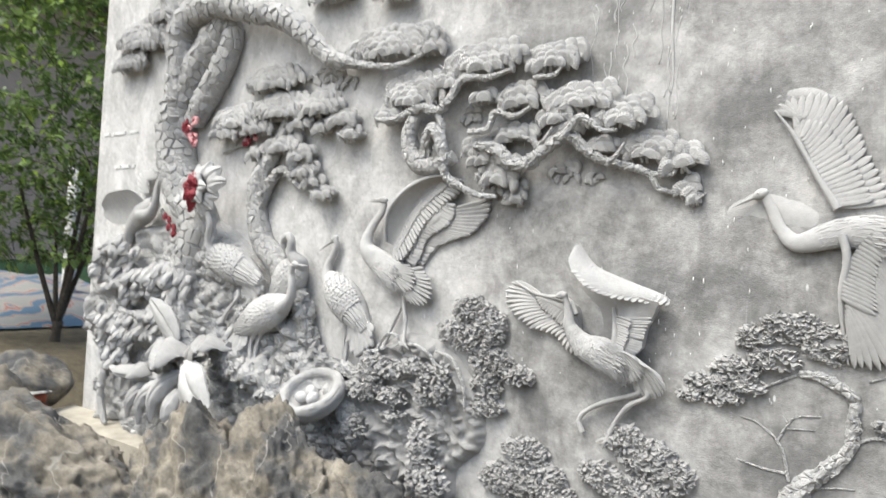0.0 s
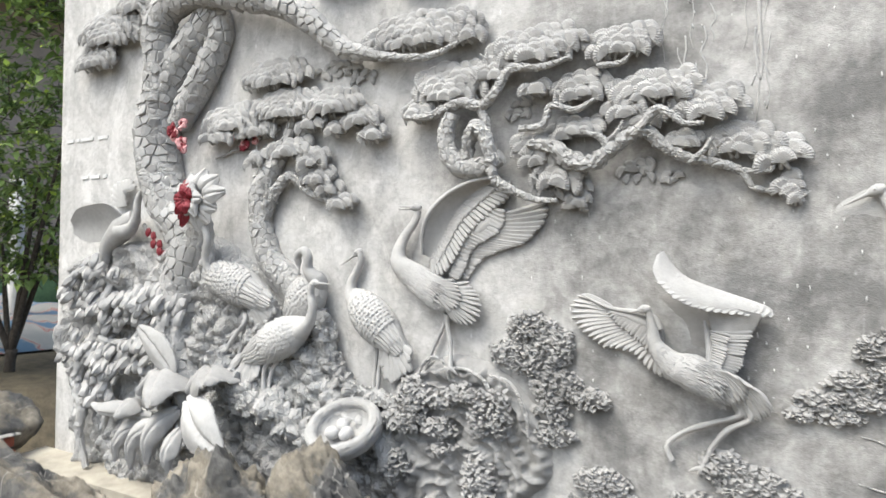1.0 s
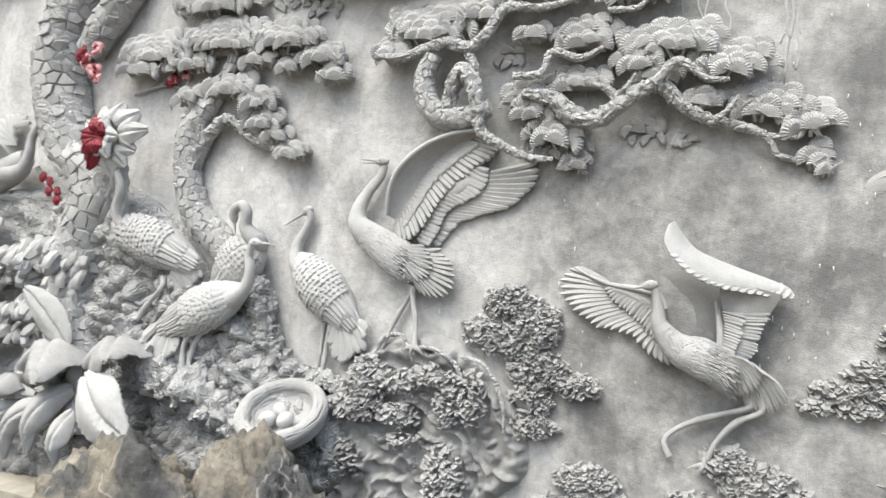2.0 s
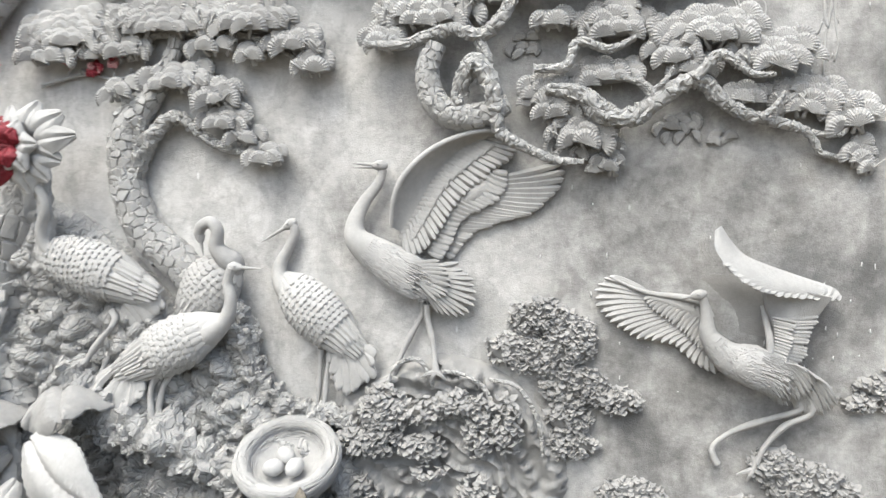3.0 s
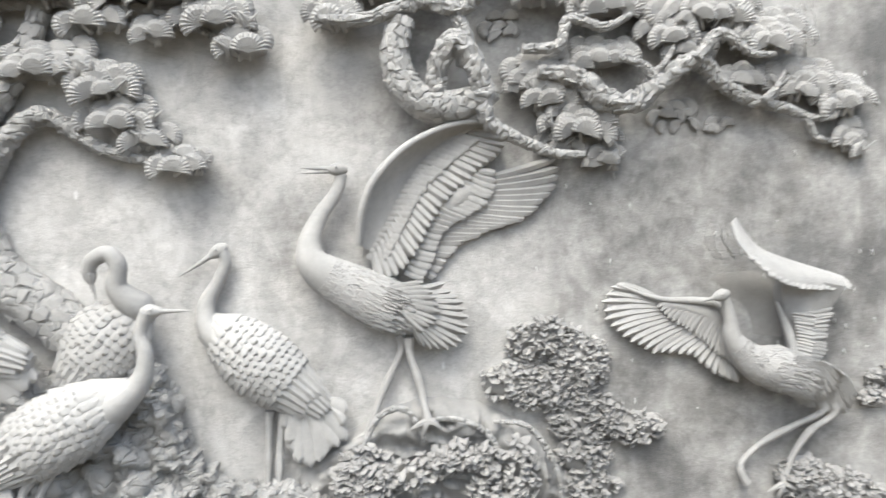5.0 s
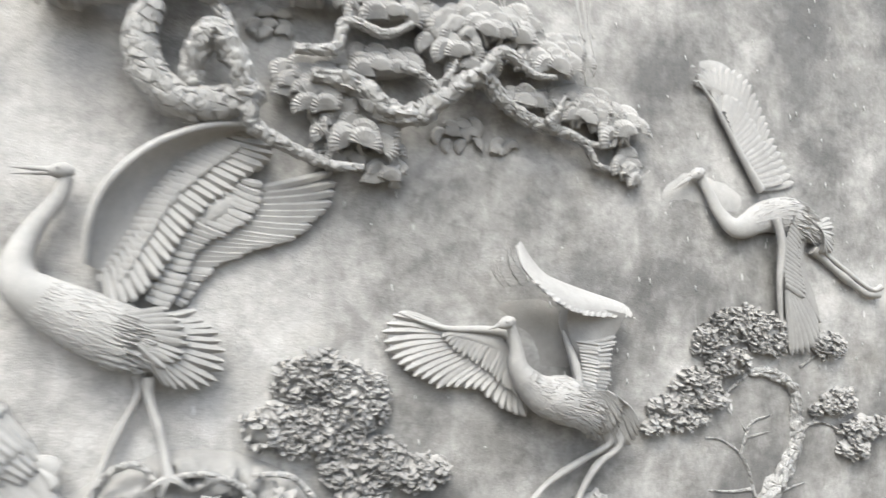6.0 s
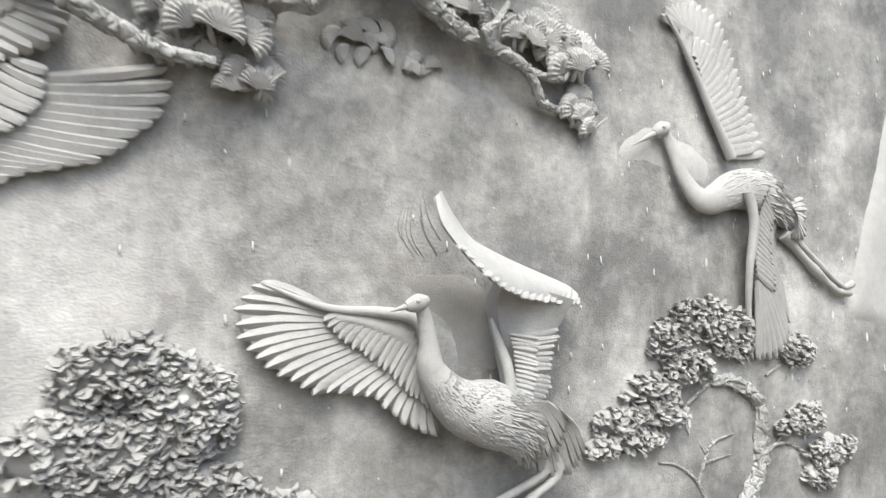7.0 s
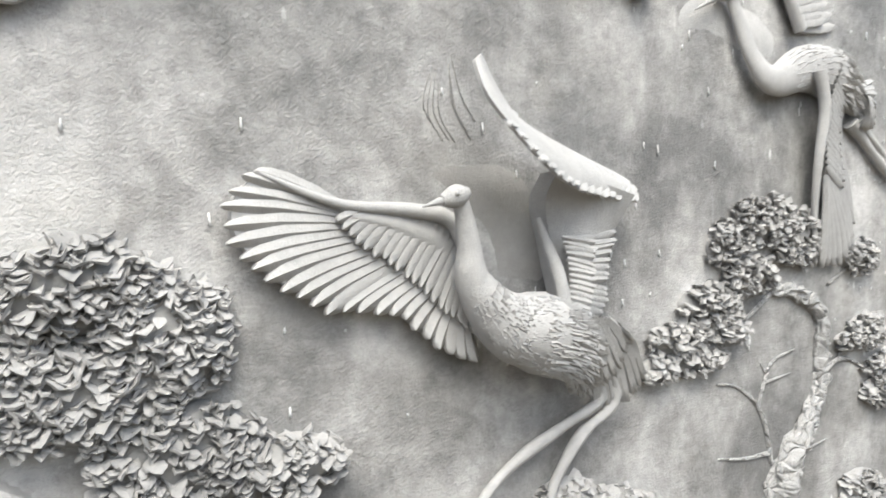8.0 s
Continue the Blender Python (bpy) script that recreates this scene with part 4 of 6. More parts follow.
for ell, size in (([(-0.064, 1.308, 0.120, 0.058), (0.054, 1.260, 0.082, 0.077), (-0.205, 1.252, 0.074, 0.053)], 0.023), ([(-0.136, 1.181, 0.098, 0.043), (-0.283, 1.125, 0.096, 0.045), (-0.226, 1.062, 0.073, 0.036)], 0.028),
                  ([(-0.373, 1.056, 0.092, 0.040), (-0.448, 0.998, 0.054, 0.028), (-0.317, 1.000, 0.082, 0.029)], 0.023), ([(0.326, 1.199, 0.080, 0.047)], 0.021), ([(0.350, 0.995, 0.080, 0.047), (0.268, 0.978, 0.057, 0.022)], 0.021), ([(0.461, 0.888, 0.122, 0.040), (0.401, 0.822, 0.070, 0.043)], 0.024)):
    s = Soup()
    foliage(s, ell, size, 0.03, rng, 1.4)
    crown = part("crown", s.mesh("crown", CEMENT_LEAF, True, 35), None, right_tree, kind="stuff")
    for cx, cz, rx, rz in ell:
        m = Soup()
        ball(m, (cx, 0.0, cz), 1.0, (rx * 0.95, 0.022, rz * 0.95), rings=7, seg=12)
        part("backing", m, CEMENT_LEAF, crown)

hill = Soup()
relief_patch(hill, [*[(0.579, 1.275), (0.618, 1.372), (0.683, 1.511), (0.757, 1.677), (0.857, 1.892), (0.969, 2.141), (1.124, 2.548)], (1.9, 3.2), (3.2, 2.6), (3.2, 1.2), (1.5, 1.15)], 0.016, 0.06, lambda x, z: 0.85 + 0.3 * fbm(x, z, 4), 0.03)
tagged(part("hill_relief", hill, CEMENT), "low smooth cement relief of a hillside", "relief sculpture")


# ---- relief rocks and roots ----
def strata(x, z):
    """Folded ledges, as in modelled rock."""
    w = 0.10 * fbm(x, z, 3.0) + 0.03 * fbm(x, z, 9.0)
    r = math.hypot(x + 2.05, (z - 0.35) * 0.9) + w
    saw = (r / 0.075) % 1.0
    return 0.40 + 0.5 * saw ** 2 + 0.3 * fbm(x, z, 5.0, 2.0)


def cracked(x, z):
    """Rough bark-like lumps parted by cracks."""
    d, _ = noise.voronoi(Vector((x * 13 + 0.4 * fbm(x, z, 8), 0, z * 10)))
    return 0.62 + 0.3 * min(1.0, (d[1] - d[0]) * 5) + 0.35 * fbm(x, z, 4.0)


mound = thing("rock_relief", "grey cement relief of folded rock with tufts of foliage", "relief sculpture")
s = Soup()
relief_patch(s, [(-2.336, 0.743), (-2.331, 0.904), (-2.178, 1.023), (-1.935, 1.110), (-1.708, 1.062), (-1.544, 0.920), (-1.445, 0.732), (-1.448, 0.570), (-1.596, 0.433), (-1.625, 0.244), (-1.979, -0.022), (-2.397, -0.038), (-2.435, 0.437)], 0.09, 0.06, strata, 0.011)
part("slab", s, CEMENT_LEAF, mound)
s = Soup()
relief_patch(s, [(-2.021, 0.792), (-1.941, 0.870), (-1.809, 0.876), (-1.703, 0.766), (-1.625, 0.564), (-1.651, 0.416), (-1.801, 0.501), (-1.888, 0.662)], 0.115, 0.03, strata, 0.010)
part("slab", s, CEMENT_LEAF, mound)
s = Soup()
relief_patch(s, [(-2.204, 0.610), (-2.126, 0.678), (-1.964, 0.650), (-1.820, 0.498), (-1.767, 0.275), (-1.968, 0.169), (-2.101, 0.351), (-2.194, 0.487)], 0.115, 0.03, strata, 0.010)
part("slab", s, CEMENT_LEAF, mound)
for pts in ([(-2.138, 0.969), (-2.071, 1.077), (-1.990, 1.082), (-1.944, 0.988)], [(-1.941, 1.050), (-1.841, 1.044), (-1.744, 0.985), (-1.698, 0.839)], [(-1.732, 1.030), (-1.625, 1.004), (-1.549, 0.879), (-1.532, 0.754)], [(-2.001, 0.851), (-1.869, 0.881), (-1.736, 0.835)]):
    limb(mound, pts, 0.075, [0.005, 0.008, 0.008, 0.004], "ridge", rng=rng)
s = Soup()
foliage(s, [(-2.125, 0.896, 0.097, 0.109), (-2.198, 0.769, 0.124, 0.055), (-1.835, 0.933, 0.177, 0.035), (-1.667, 0.874, 0.056, 0.113), (-1.770, 0.540, 0.087, 0.126), (-2.257, 0.556, 0.109, 0.074), (-1.723, 0.376, 0.129, 0.085), (-1.995, 0.768, 0.085, 0.042), (-1.949, 0.670, 0.077, 0.030)], 0.026, 0.05, rng)
tuft = part("foliage", s.mesh("foliage", CEMENT_LEAF, True, 35), None, mound, kind="stuff")
tuft.location = (0, -0.075, 0)
s = Soup()
foliage(s, [(-2.148, 0.914, 0.074, 0.062), (-2.026, 0.902, 0.141, 0.046), (-1.844, 0.942, 0.119, 0.041), (-1.768, 0.848, 0.060, 0.104), (-2.154, 0.787, 0.103, 0.055), (-1.992, 0.765, 0.101, 0.047)], 0.026, 0.05, rng)
tuft = part("foliage", s.mesh("foliage", CEMENT_LEAF, True, 35), None, mound, kind="stuff")
tuft.location = (0, -0.075, 0)

roots = thing("root_relief", "rough grey cement relief of cracked bark and roots", "relief sculpture")
s = Soup()
relief_patch(s, [(-4.114, 1.575), (-3.898, 1.737), (-3.517, 1.662), (-3.242, 1.483), (-3.005, 1.245), (-2.791, 1.123), (-2.579, 0.876), (-2.300, 0.752), (-2.192, 0.456), (-2.520, 0.166), (-3.218, 0.046), (-3.777, 0.269), (-4.020, 0.701), (-4.004, 1.179)], 0.15, 0.09, cracked, 0.013)
part("root", s, CEMENT_ROUGH, roots)
for pts, y, r in (([(-2.895, 1.119), (-2.751, 1.075), (-2.636, 0.947), (-2.517, 0.862), (-2.353, 0.850), (-2.253, 0.806)], 0.05, 0.038), ([(-3.449, 1.000), (-3.249, 0.824), (-2.996, 0.735), (-2.788, 0.647), (-2.666, 0.560)], 0.16, 0.07), ([(-2.776, 1.283), (-2.706, 1.116), (-2.675, 0.990)], 0.07, 0.04)):
    limb(roots, pts, y, [r, r * 1.15, r, r * 0.7], "root", 0.0, 0.9, rng, 0.9)

# ---- relief ivy on the wall's end ----
def ivy_leaf(seed):
    rng, s = random.Random(seed), Soup()
    v = []
    for u, w in ((0.0, 0.10), (0.25, 0.30), (0.55, 0.33), (0.85, 0.18), (1.0, 0.02)):
        y = -0.20 * math.sin(math.pi * u * 0.75) - 0.03
        v += [(-w, y + 0.26, -u), (-w, y + 0.10, -u), (0, y - 0.06, -u), (w, y + 0.10 + rng.uniform(-0.03, 0.03), -u), (w, y + 0.26, -u)]
    s.add(v, [(5 * i + k, 5 * i + k + 1, 5 * i + k + 6, 5 * i + k + 5) for i in range(4) for k in range(4)])
    return s.mesh("leaf", CEMENT_PIECE, True, 35)


IVY = [ivy_leaf(k) for k in range(3)]
ivy = thing("ivy_relief", "grey cement relief of hanging ivy leaves and twisted stems", "relief sculpture")
s = Soup()
relief_patch(s, [(-5.113, 1.331), (-4.985, 1.515), (-4.717, 1.630), (-4.168, 1.658), (-3.941, 1.421), (-3.835, 0.721), (-4.039, 0.457), (-4.440, 0.231), (-4.938, 0.125), (-5.019, 0.577), (-5.165, 0.921)], 0.15, 0.08, lambda x, z: 0.6 + 0.5 * fbm(x, z, 5), 0.018)
part("backing", s, CEMENT_ROUGH, ivy)
for ell, n, size in (([(-4.734, 1.352, 0.236, 0.110)], 30, 0.085), ([(-4.571, 1.476, 0.152, 0.092)], 14, 0.08), ([(-4.416, 1.213, 0.308, 0.105)], 44, 0.09), ([(-4.001, 1.276, 0.280, 0.109)], 50, 0.095), ([(-4.742, 0.960, 0.220, 0.126)], 30, 0.08),
                     ([(-4.426, 0.884, 0.235, 0.146)], 40, 0.08), ([(-4.536, 0.668, 0.195, 0.122)], 22, 0.075), ([(-4.101, 0.975, 0.204, 0.156)], 24, 0.08)):
    cx, cz, rx, rz = ell[0]
    for _ in range(n):
        a, q = rng.uniform(0, 2 * math.pi), math.sqrt(rng.random())
        x, z = cx + rx * q * math.cos(a), cz + rz * q * math.sin(a)
        r = size * rng.uniform(0.85, 1.35)
        ob = part("leaf", rng.choice(IVY), None, ivy)
        ob.matrix_basis = pose(x, -0.10 - 0.09 * math.sqrt(1 - q * q) - rng.uniform(0, 0.03), z + 0.4 * size, rng.uniform(-34, -4), rng.uniform(-32, 32), rng.uniform(-25, 25)) @ Matrix.Diagonal((r, r, r, 1))
for pts, r in (([(-4.547, 1.081), (-4.683, 0.923), (-4.764, 0.747), (-4.707, 0.543), (-4.733, 0.371), (-4.646, 0.176)], 0.032), ([(-4.580, 1.037), (-4.390, 1.011), (-4.248, 1.034)], 0.02), ([(-3.775, 0.736), (-3.788, 1.040), (-3.780, 1.270)], 0.03), ([(-4.553, 0.811), (-4.422, 0.661), (-4.472, 0.451)], 0.025)):
    limb(ivy, pts, 0.17, [r, r * 1.1, r * 0.9, r * 0.6], "stem", rng=rng)


# ---- broad leaves ----
def broad_leaf(parent, spine, width, cup, tilt=0.0, mat=None, name="leaf", veins=True, across=None):
    """A thick leaf along a 3D spine: pointed ends, raised midrib, side veins and drooping sides."""
    n, m = 64, 15
    p = spline(spine, n)
    d = np.gradient(p, axis=0)
    verts, faces = [], []
    for i in range(n):
        u = i / (n - 1)
        t = unit(d[i])
        side = unit(np.cross(t, OUT) + OUT * tilt) if across is None else unit(np.array(across, float) - t * (t @ np.array(across, float)))
        up = unit(np.cross(side, t))
        up = up if up @ (OUT + (0, 0, 0 if across is None else 2)) > 0 else -up
        w = width * (math.sin(math.pi * (0.06 + 0.90 * u)) ** 0.7) * (1 - 0.25 * u)
        for k in range(m):
            v = 2 * k / (m - 1) - 1
            ridge = 0.009 * width * math.sin(70 * (u * 1.1 - abs(v) * 0.35)) if veins else 0
            h = -cup * v * v * w - 0.07 * width * math.exp(-((v / 0.14) ** 2)) + ridge + 0.004 * noise.noise(Vector((u * 6, v * 4, width * 30)))
            verts.append(p[i] + side * v * w * 0.5 + up * h)
    k0 = len(verts)
    for i in range(n):
        t = unit(d[i])
        side = unit(np.cross(t, OUT) + OUT * tilt) if across is None else unit(np.array(across, float) - t * (t @ np.array(across, float)))
        up = unit(np.cross(side, t))
        up = up if up @ (OUT + (0, 0, 0 if across is None else 2)) > 0 else -up
        for k in range(m):
            verts.append(verts[i * m + k] - up * 0.008)
    for i in range(n - 1):
        for k in range(m - 1):
            a = i * m + k
            faces += [(a, a + 1, a + m + 1, a + m), (k0 + a, k0 + a + m, k0 + a + m + 1, k0 + a + 1)]
        for k in (0, m - 1):
            a = i * m + k
            faces.append((a, a + m, k0 + a + m, k0 + a))
    for i in (0, n - 1):
        for k in range(m - 1):
            a = i * m + k
            faces.append((a, a + 1, k0 + a + 1, k0 + a))
    s = Soup()
    s.add(verts, faces)
    return part(name, s.mesh(name, mat or CEMENT, True, 40), None, parent)


plant = thing("leafy_plant_relief", "pale cement relief plant with broad drooping veined leaves", "relief sculpture")
# upright and hanging leaves
for pts, y, w, cup, tilt in (
    ([(-3.725, 0.870), (-3.770, 0.940), (-3.858, 1.037), (-3.995, 1.141)], [0.24, 0.26, 0.28, 0.28], 0.21, 0.12, 0.0),
    ([(-3.442, 0.784), (-3.352, 0.699), (-3.253, 0.617), (-3.115, 0.545)], [0.38, 0.43, 0.44, 0.42], 0.34, 0.14, 0.0),
    ([(-3.531, 0.606), (-3.570, 0.523), (-3.597, 0.436), (-3.588, 0.356)], [0.34, 0.39, 0.40, 0.37], 0.15, 0.3, 0.0),
    ([(-3.639, 0.687), (-3.743, 0.607), (-3.820, 0.492), (-3.830, 0.354)], [0.26, 0.34, 0.36, 0.33], 0.17, 0.3, 0.0),
    ([(-3.818, 0.576), (-3.956, 0.526), (-4.040, 0.430), (-4.050, 0.282)], [0.22, 0.29, 0.31, 0.28], 0.15, 0.35, 0.0),
    ([(-3.993, 0.541), (-4.152, 0.494), (-4.227, 0.405), (-4.242, 0.292)], [0.2, 0.25, 0.27, 0.25], 0.13, 0.35, 0.0),
    ([(-3.960, 0.583), (-4.165, 0.586), (-4.344, 0.586), (-4.459, 0.619)], [0.2, 0.26, 0.28, 0.27], 0.15, 0.4, 0.5)):
    broad_leaf(plant, at_depth(pts, y), w, cup, tilt, CEMENT_PALE if w > 0.3 else CEMENT)
# wide leaves that arch out from the wall like hoods
for (x, z), (x1, z1), w, reach in (((-3.858, 0.890), (-3.678, 0.726), 0.40, 0.36), ((-3.422, 0.949), (-3.269, 0.880), 0.38, 0.34), ((-4.117, 0.683), (-4.122, 0.597), 0.22, 0.26)):
    broad_leaf(plant, [(x, -0.14, z - 0.02), (x + 0.25 * (x1 - x), -0.14 - 0.35 * reach, z + 0.02), (x + 0.65 * (x1 - x), -0.10 - 0.8 * reach, z + 0.45 * (z1 - z)), (x1, -0.08 - reach, z1)], w, 0.42, mat=CEMENT_LEAF, across=(1, 0, 0.12))
for pts in ([(-3.714, 0.852), (-3.677, 0.677), (-3.672, 0.455)], [(-3.955, 0.873), (-3.833, 0.657), (-3.742, 0.406)]):
    limb(plant, pts, 0.2, [0.03, 0.035, 0.05], "stem", rng=rng)
s = Soup()
relief_patch(s, [(-3.990, 0.706), (-3.387, 0.889), (-2.993, 0.793), (-2.821, 0.577), (-2.947, 0.281), (-3.733, 0.128), (-4.413, 0.078), (-4.676, 0.368)], 0.16, 0.1, cracked, 0.018)
part("base", s, CEMENT_ROUGH, plant)


# ---- flowers ----
def petal(parent, centre, y, angle, length, width, mat, cup=0.5, tip_out=0.05):
    cup, width = cup * 0.35, width * 1.35
    x, z = centre
    dx, dz = math.sin(radians(angle)), math.cos(radians(angle))
    return broad_leaf(parent, [(x, -y, z), (x + dx * length * 0.5, -y - tip_out, z + dz * length * 0.5), (x + dx * length, -y - tip_out * 0.5, z + dz * length)], width, cup, mat=mat, name="petal", veins=False)


peony = thing("peony_relief", "large cement relief peony, grey petals with dark red paint", "relief sculpture")
c = (-3.557, 1.897)
for ang, l, w in ((25, 0.19, 0.12), (55, 0.22, 0.13), (80, 0.24, 0.11), (110, 0.18, 0.13), (140, 0.18, 0.12), (170, 0.19, 0.13), (200, 0.15, 0.12)):
    petal(peony, c, 0.20, ang, l, w, CEMENT_PALE, 0.5, 0.07)
for ang, l, w in ((230, 0.17, 0.11), (268, 0.17, 0.10), (322, 0.14, 0.10), (215, 0.19, 0.09)):
    petal(peony, c, 0.22, ang, l, w, RED, 0.5, 0.06)
for ang, l, w in ((245, 0.11, 0.09), (305, 0.10, 0.09), (20, 0.10, 0.09), (90, 0.11, 0.09), (150, 0.12, 0.09), (190, 0.1, 0.08)):
    petal(peony, c, 0.27, ang, l, w, CEMENT_PALE, 0.7, 0.04)
for ang, l, w in ((250, 0.18, 0.10), (298, 0.17, 0.11), (345, 0.16, 0.10)):
    petal(peony, c, 0.215, ang, l, w, CEMENT_PALE, 0.5, 0.06)
for ang, l in ((275, 0.1), (335, 0.09), (225, 0.12), (30, 0.07), (180, 0.09)):
    petal(peony, c, 0.295, ang, l, 0.07, RED, 0.6, 0.03)
limb(peony, [c, (c[0] + 0.05, c[1] - 0.2), (c[0] + 0.02, c[1] - 0.45)], [0.2, 0.18, 0.15], [0.03, 0.025, 0.03], "stem", rng=rng)


def blossom(centre, y, r, mat, label):
    t = thing("blossom_relief", label, "relief flower", "painted blossoms")
    for k in range(6):
        petal(t, (centre[0] + rng.uniform(-0.2, 0.2) * r, centre[1] + rng.uniform(-0.2, 0.2) * r), y + rng.uniform(0, 0.012), 60 * k + rng.uniform(-25, 25), r * rng.uniform(0.7, 1.15), r * rng.uniform(0.6, 1.0), rng.choice((mat, PINK)), 0.5, 0.02)
    s = Soup()
    ball(s, (centre[0], -y - 0.02, centre[1]), r * 0.14)
    part("centre", s, RED, t)
    return t


for q, r, mat in (((-3.715, 2.356), 0.045, PINK), ((-3.794, 2.310), 0.055, RED), ((-3.706, 2.230), 0.06, RED)):
    blossom(q, 0.20, r, mat, "small red painted blossom on the cement trunk")
for q, mat in (((-3.480, 2.266), PINK), ((-3.367, 2.224), RED), ((-3.284, 2.259), RED)):
    blossom(q, 0.03, 0.042, mat, "small red painted plum blossom on a thin twig")
twig = thing("plum_twig_relief", "thin cement twig with dark buds", "relief sculpture")
limb(twig, [(-3.640, 2.166), (-3.549, 2.187), (-3.426, 2.208), (-3.310, 2.184), (-3.222, 2.199), (-3.149, 2.239)], 0.02, [0.007, 0.006, 0.006, 0.005, 0.004, 0.003], "stem", rng=rng)
for pts in ([(-3.544, 2.189), (-3.494, 2.238), (-3.491, 2.262)], [(-3.362, 2.197), (-3.379, 2.224)], [(-3.305, 2.188), (-3.291, 2.237)]):
    limb(twig, pts, 0.02, [0.005, 0.004, 0.003], "stem", rng=rng)
for q in ((-3.218, 2.210), (-3.148, 2.246), (-3.441, 2.218)):
    s = Soup()
    ball(s, (q[0], -0.025, q[1]), 0.012, (0.8, 0.8, 1.3))
    part("bud", s, CEMENT_DARK, twig)
spray = thing("red_spray_relief", "dark red painted hanging spray on the wall", "relief flower")
for k, q in enumerate([(-4.174, 1.750), (-4.143, 1.716), (-4.122, 1.676), (-4.082, 1.664), (-4.061, 1.631), (-4.031, 1.598)]):
    petal(spray, q, 0.09, 150 + 25 * (-1) ** k, 0.06, 0.04, RED, 0.4, 0.01)
limb(spray, [(-4.230, 1.771), (-4.147, 1.687), (-4.045, 1.578)], 0.08, [0.012, 0.01, 0.006], "stem", rng=rng)

# ---- nest ----
nest = thing("nest_relief", "round cement nest of coiled strands holding three eggs", "relief sculpture")
nx, nz = (-2.472, 0.725)
tiltm = Matrix.Translation((nx, -0.21, nz)) @ Euler((radians(36), 0, 0)).to_matrix().to_4x4() @ Matrix.Diagonal((0.9, 0.9, 0.9, 1))
s = Soup()
for k in range(1100):
    a0, da, ph = rng.uniform(0, 6.28), rng.uniform(0.35, 1.0), rng.uniform(-1.0, 4.4)
    pts = []
    for a in np.linspace(a0, a0 + da, 5):
        q = ph + 0.5 * math.sin(1.7 * a + k)
        thick = 0.031 + 0.007 * noise.noise(Vector((math.cos(a) * 2, math.sin(a) * 2, 0)))
        rr, hh = 0.176 + thick * math.cos(q), 0.002 + 1.25 * thick * math.sin(q)
        pts.append(tiltm @ Vector((rr * 1.10 * math.cos(a), rr * math.sin(a), hh)))
    tube(s, pts, [0.0008, 0.0028, 0.0028, 0.0008], n=6, seg=5)
for k in range(260):
    a0, h0 = rng.uniform(0, 6.28), rng.uniform(0.05, 0.95)
    rr, hh = 0.09 + 0.06 * h0, -0.055 + 0.06 * h0 ** 1.5
    tube(s, [tiltm @ Vector((rr * 1.1 * math.cos(a), rr * math.sin(a), hh + 0.004 + 0.003 * math.sin(5 * a + k))) for a in np.linspace(a0, a0 + rng.uniform(0.3, 0.8), 4)], [0.0008, 0.0026, 0.0008], n=6, seg=5)
part("rim", s, CEMENT, nest, kind="stuff")
s = Soup()
n_a, prof = 28, ((0.02, -0.055), (0.09, -0.05), (0.14, -0.015), (0.165, 0.022), (0.19, 0.026), (0.205, 0.0), (0.205, -0.05), (0.15, -0.10))
verts = [tiltm @ Vector((r * 1.06 * math.cos(2 * math.pi * k / n_a), r * math.sin(2 * math.pi * k / n_a), h)) for r, h in prof for k in range(n_a)]
s.add(verts, [(i * n_a + k, i * n_a + (k + 1) % n_a, (i + 1) * n_a + (k + 1) % n_a, (i + 1) * n_a + k) for i in range(len(prof) - 1) for k in range(n_a)])
part("bowl", s, CEMENT, nest)
for dx, dy, turn in ((-0.045, -0.05, 20), (-0.01, 0.012, -35), (0.045, -0.04, 70)):
    s = Soup()
    ball(s, (0, 0, 0), 0.036, (1.25, 1.0, 1.0), rings=12, seg=18)
    egg = tagged(part("egg", s, CEMENT_PALE), "smooth pale cement egg lying in the nest", "egg", "eggs in the nest")
    egg.matrix_basis = tiltm @ Matrix.Translation((dx, dy, 0.0)) @ Euler((0, 0, radians(turn))).to_matrix().to_4x4()

# ---- cranes ----
# dancing crane with raised wings
s = Soup()
p, r = neck_and_body(s, [(-2.148, 1.808), (-2.167, 1.752), (-2.215, 1.689), (-2.252, 1.611), (-2.244, 1.540)], [0.05, 0.05, 0.055, 0.06, 0.06], [0.017, 0.020, 0.024, 0.034, 0.050], [(-2.157, 1.472), (-2.049, 1.412), (-1.950, 1.369)], [0.045], [0.066, 0.078, 0.048], 0.8)
down(s, p, r, 0.8, 20, 20, 0.05)
head(s, (-2.155, 1.822), (-2.268, 1.825), 0.055, 0.021, True)
wing(s, [(-2.004, 1.437), (-1.982, 1.396), (-1.964, 1.352)], [(-1.851, 1.455), (-1.798, 1.386), (-1.788, 1.325), (-1.814, 1.275), (-1.871, 1.256), (-1.930, 1.272)], 14, (0.085, 0.055), 0.028, 0.007, 0.03)
wing(s, [(-2.038, 1.455), (-2.014, 1.419), (-1.990, 1.378)], [(-1.924, 1.464), (-1.883, 1.413), (-1.885, 1.353), (-1.930, 1.315)], 10, (0.095, 0.085), 0.024, 0.005, 0.02)
leg(s, [(-1.999, 1.306), (-1.997, 1.260), (-2.054, 1.151), (-2.116, 1.011)], 0.028, 0.011)
leg(s, [(-1.973, 1.299), (-1.972, 1.244), (-1.949, 1.155), (-1.931, 1.051)], [0.05, 0.05, 0.06, 0.09], 0.012)
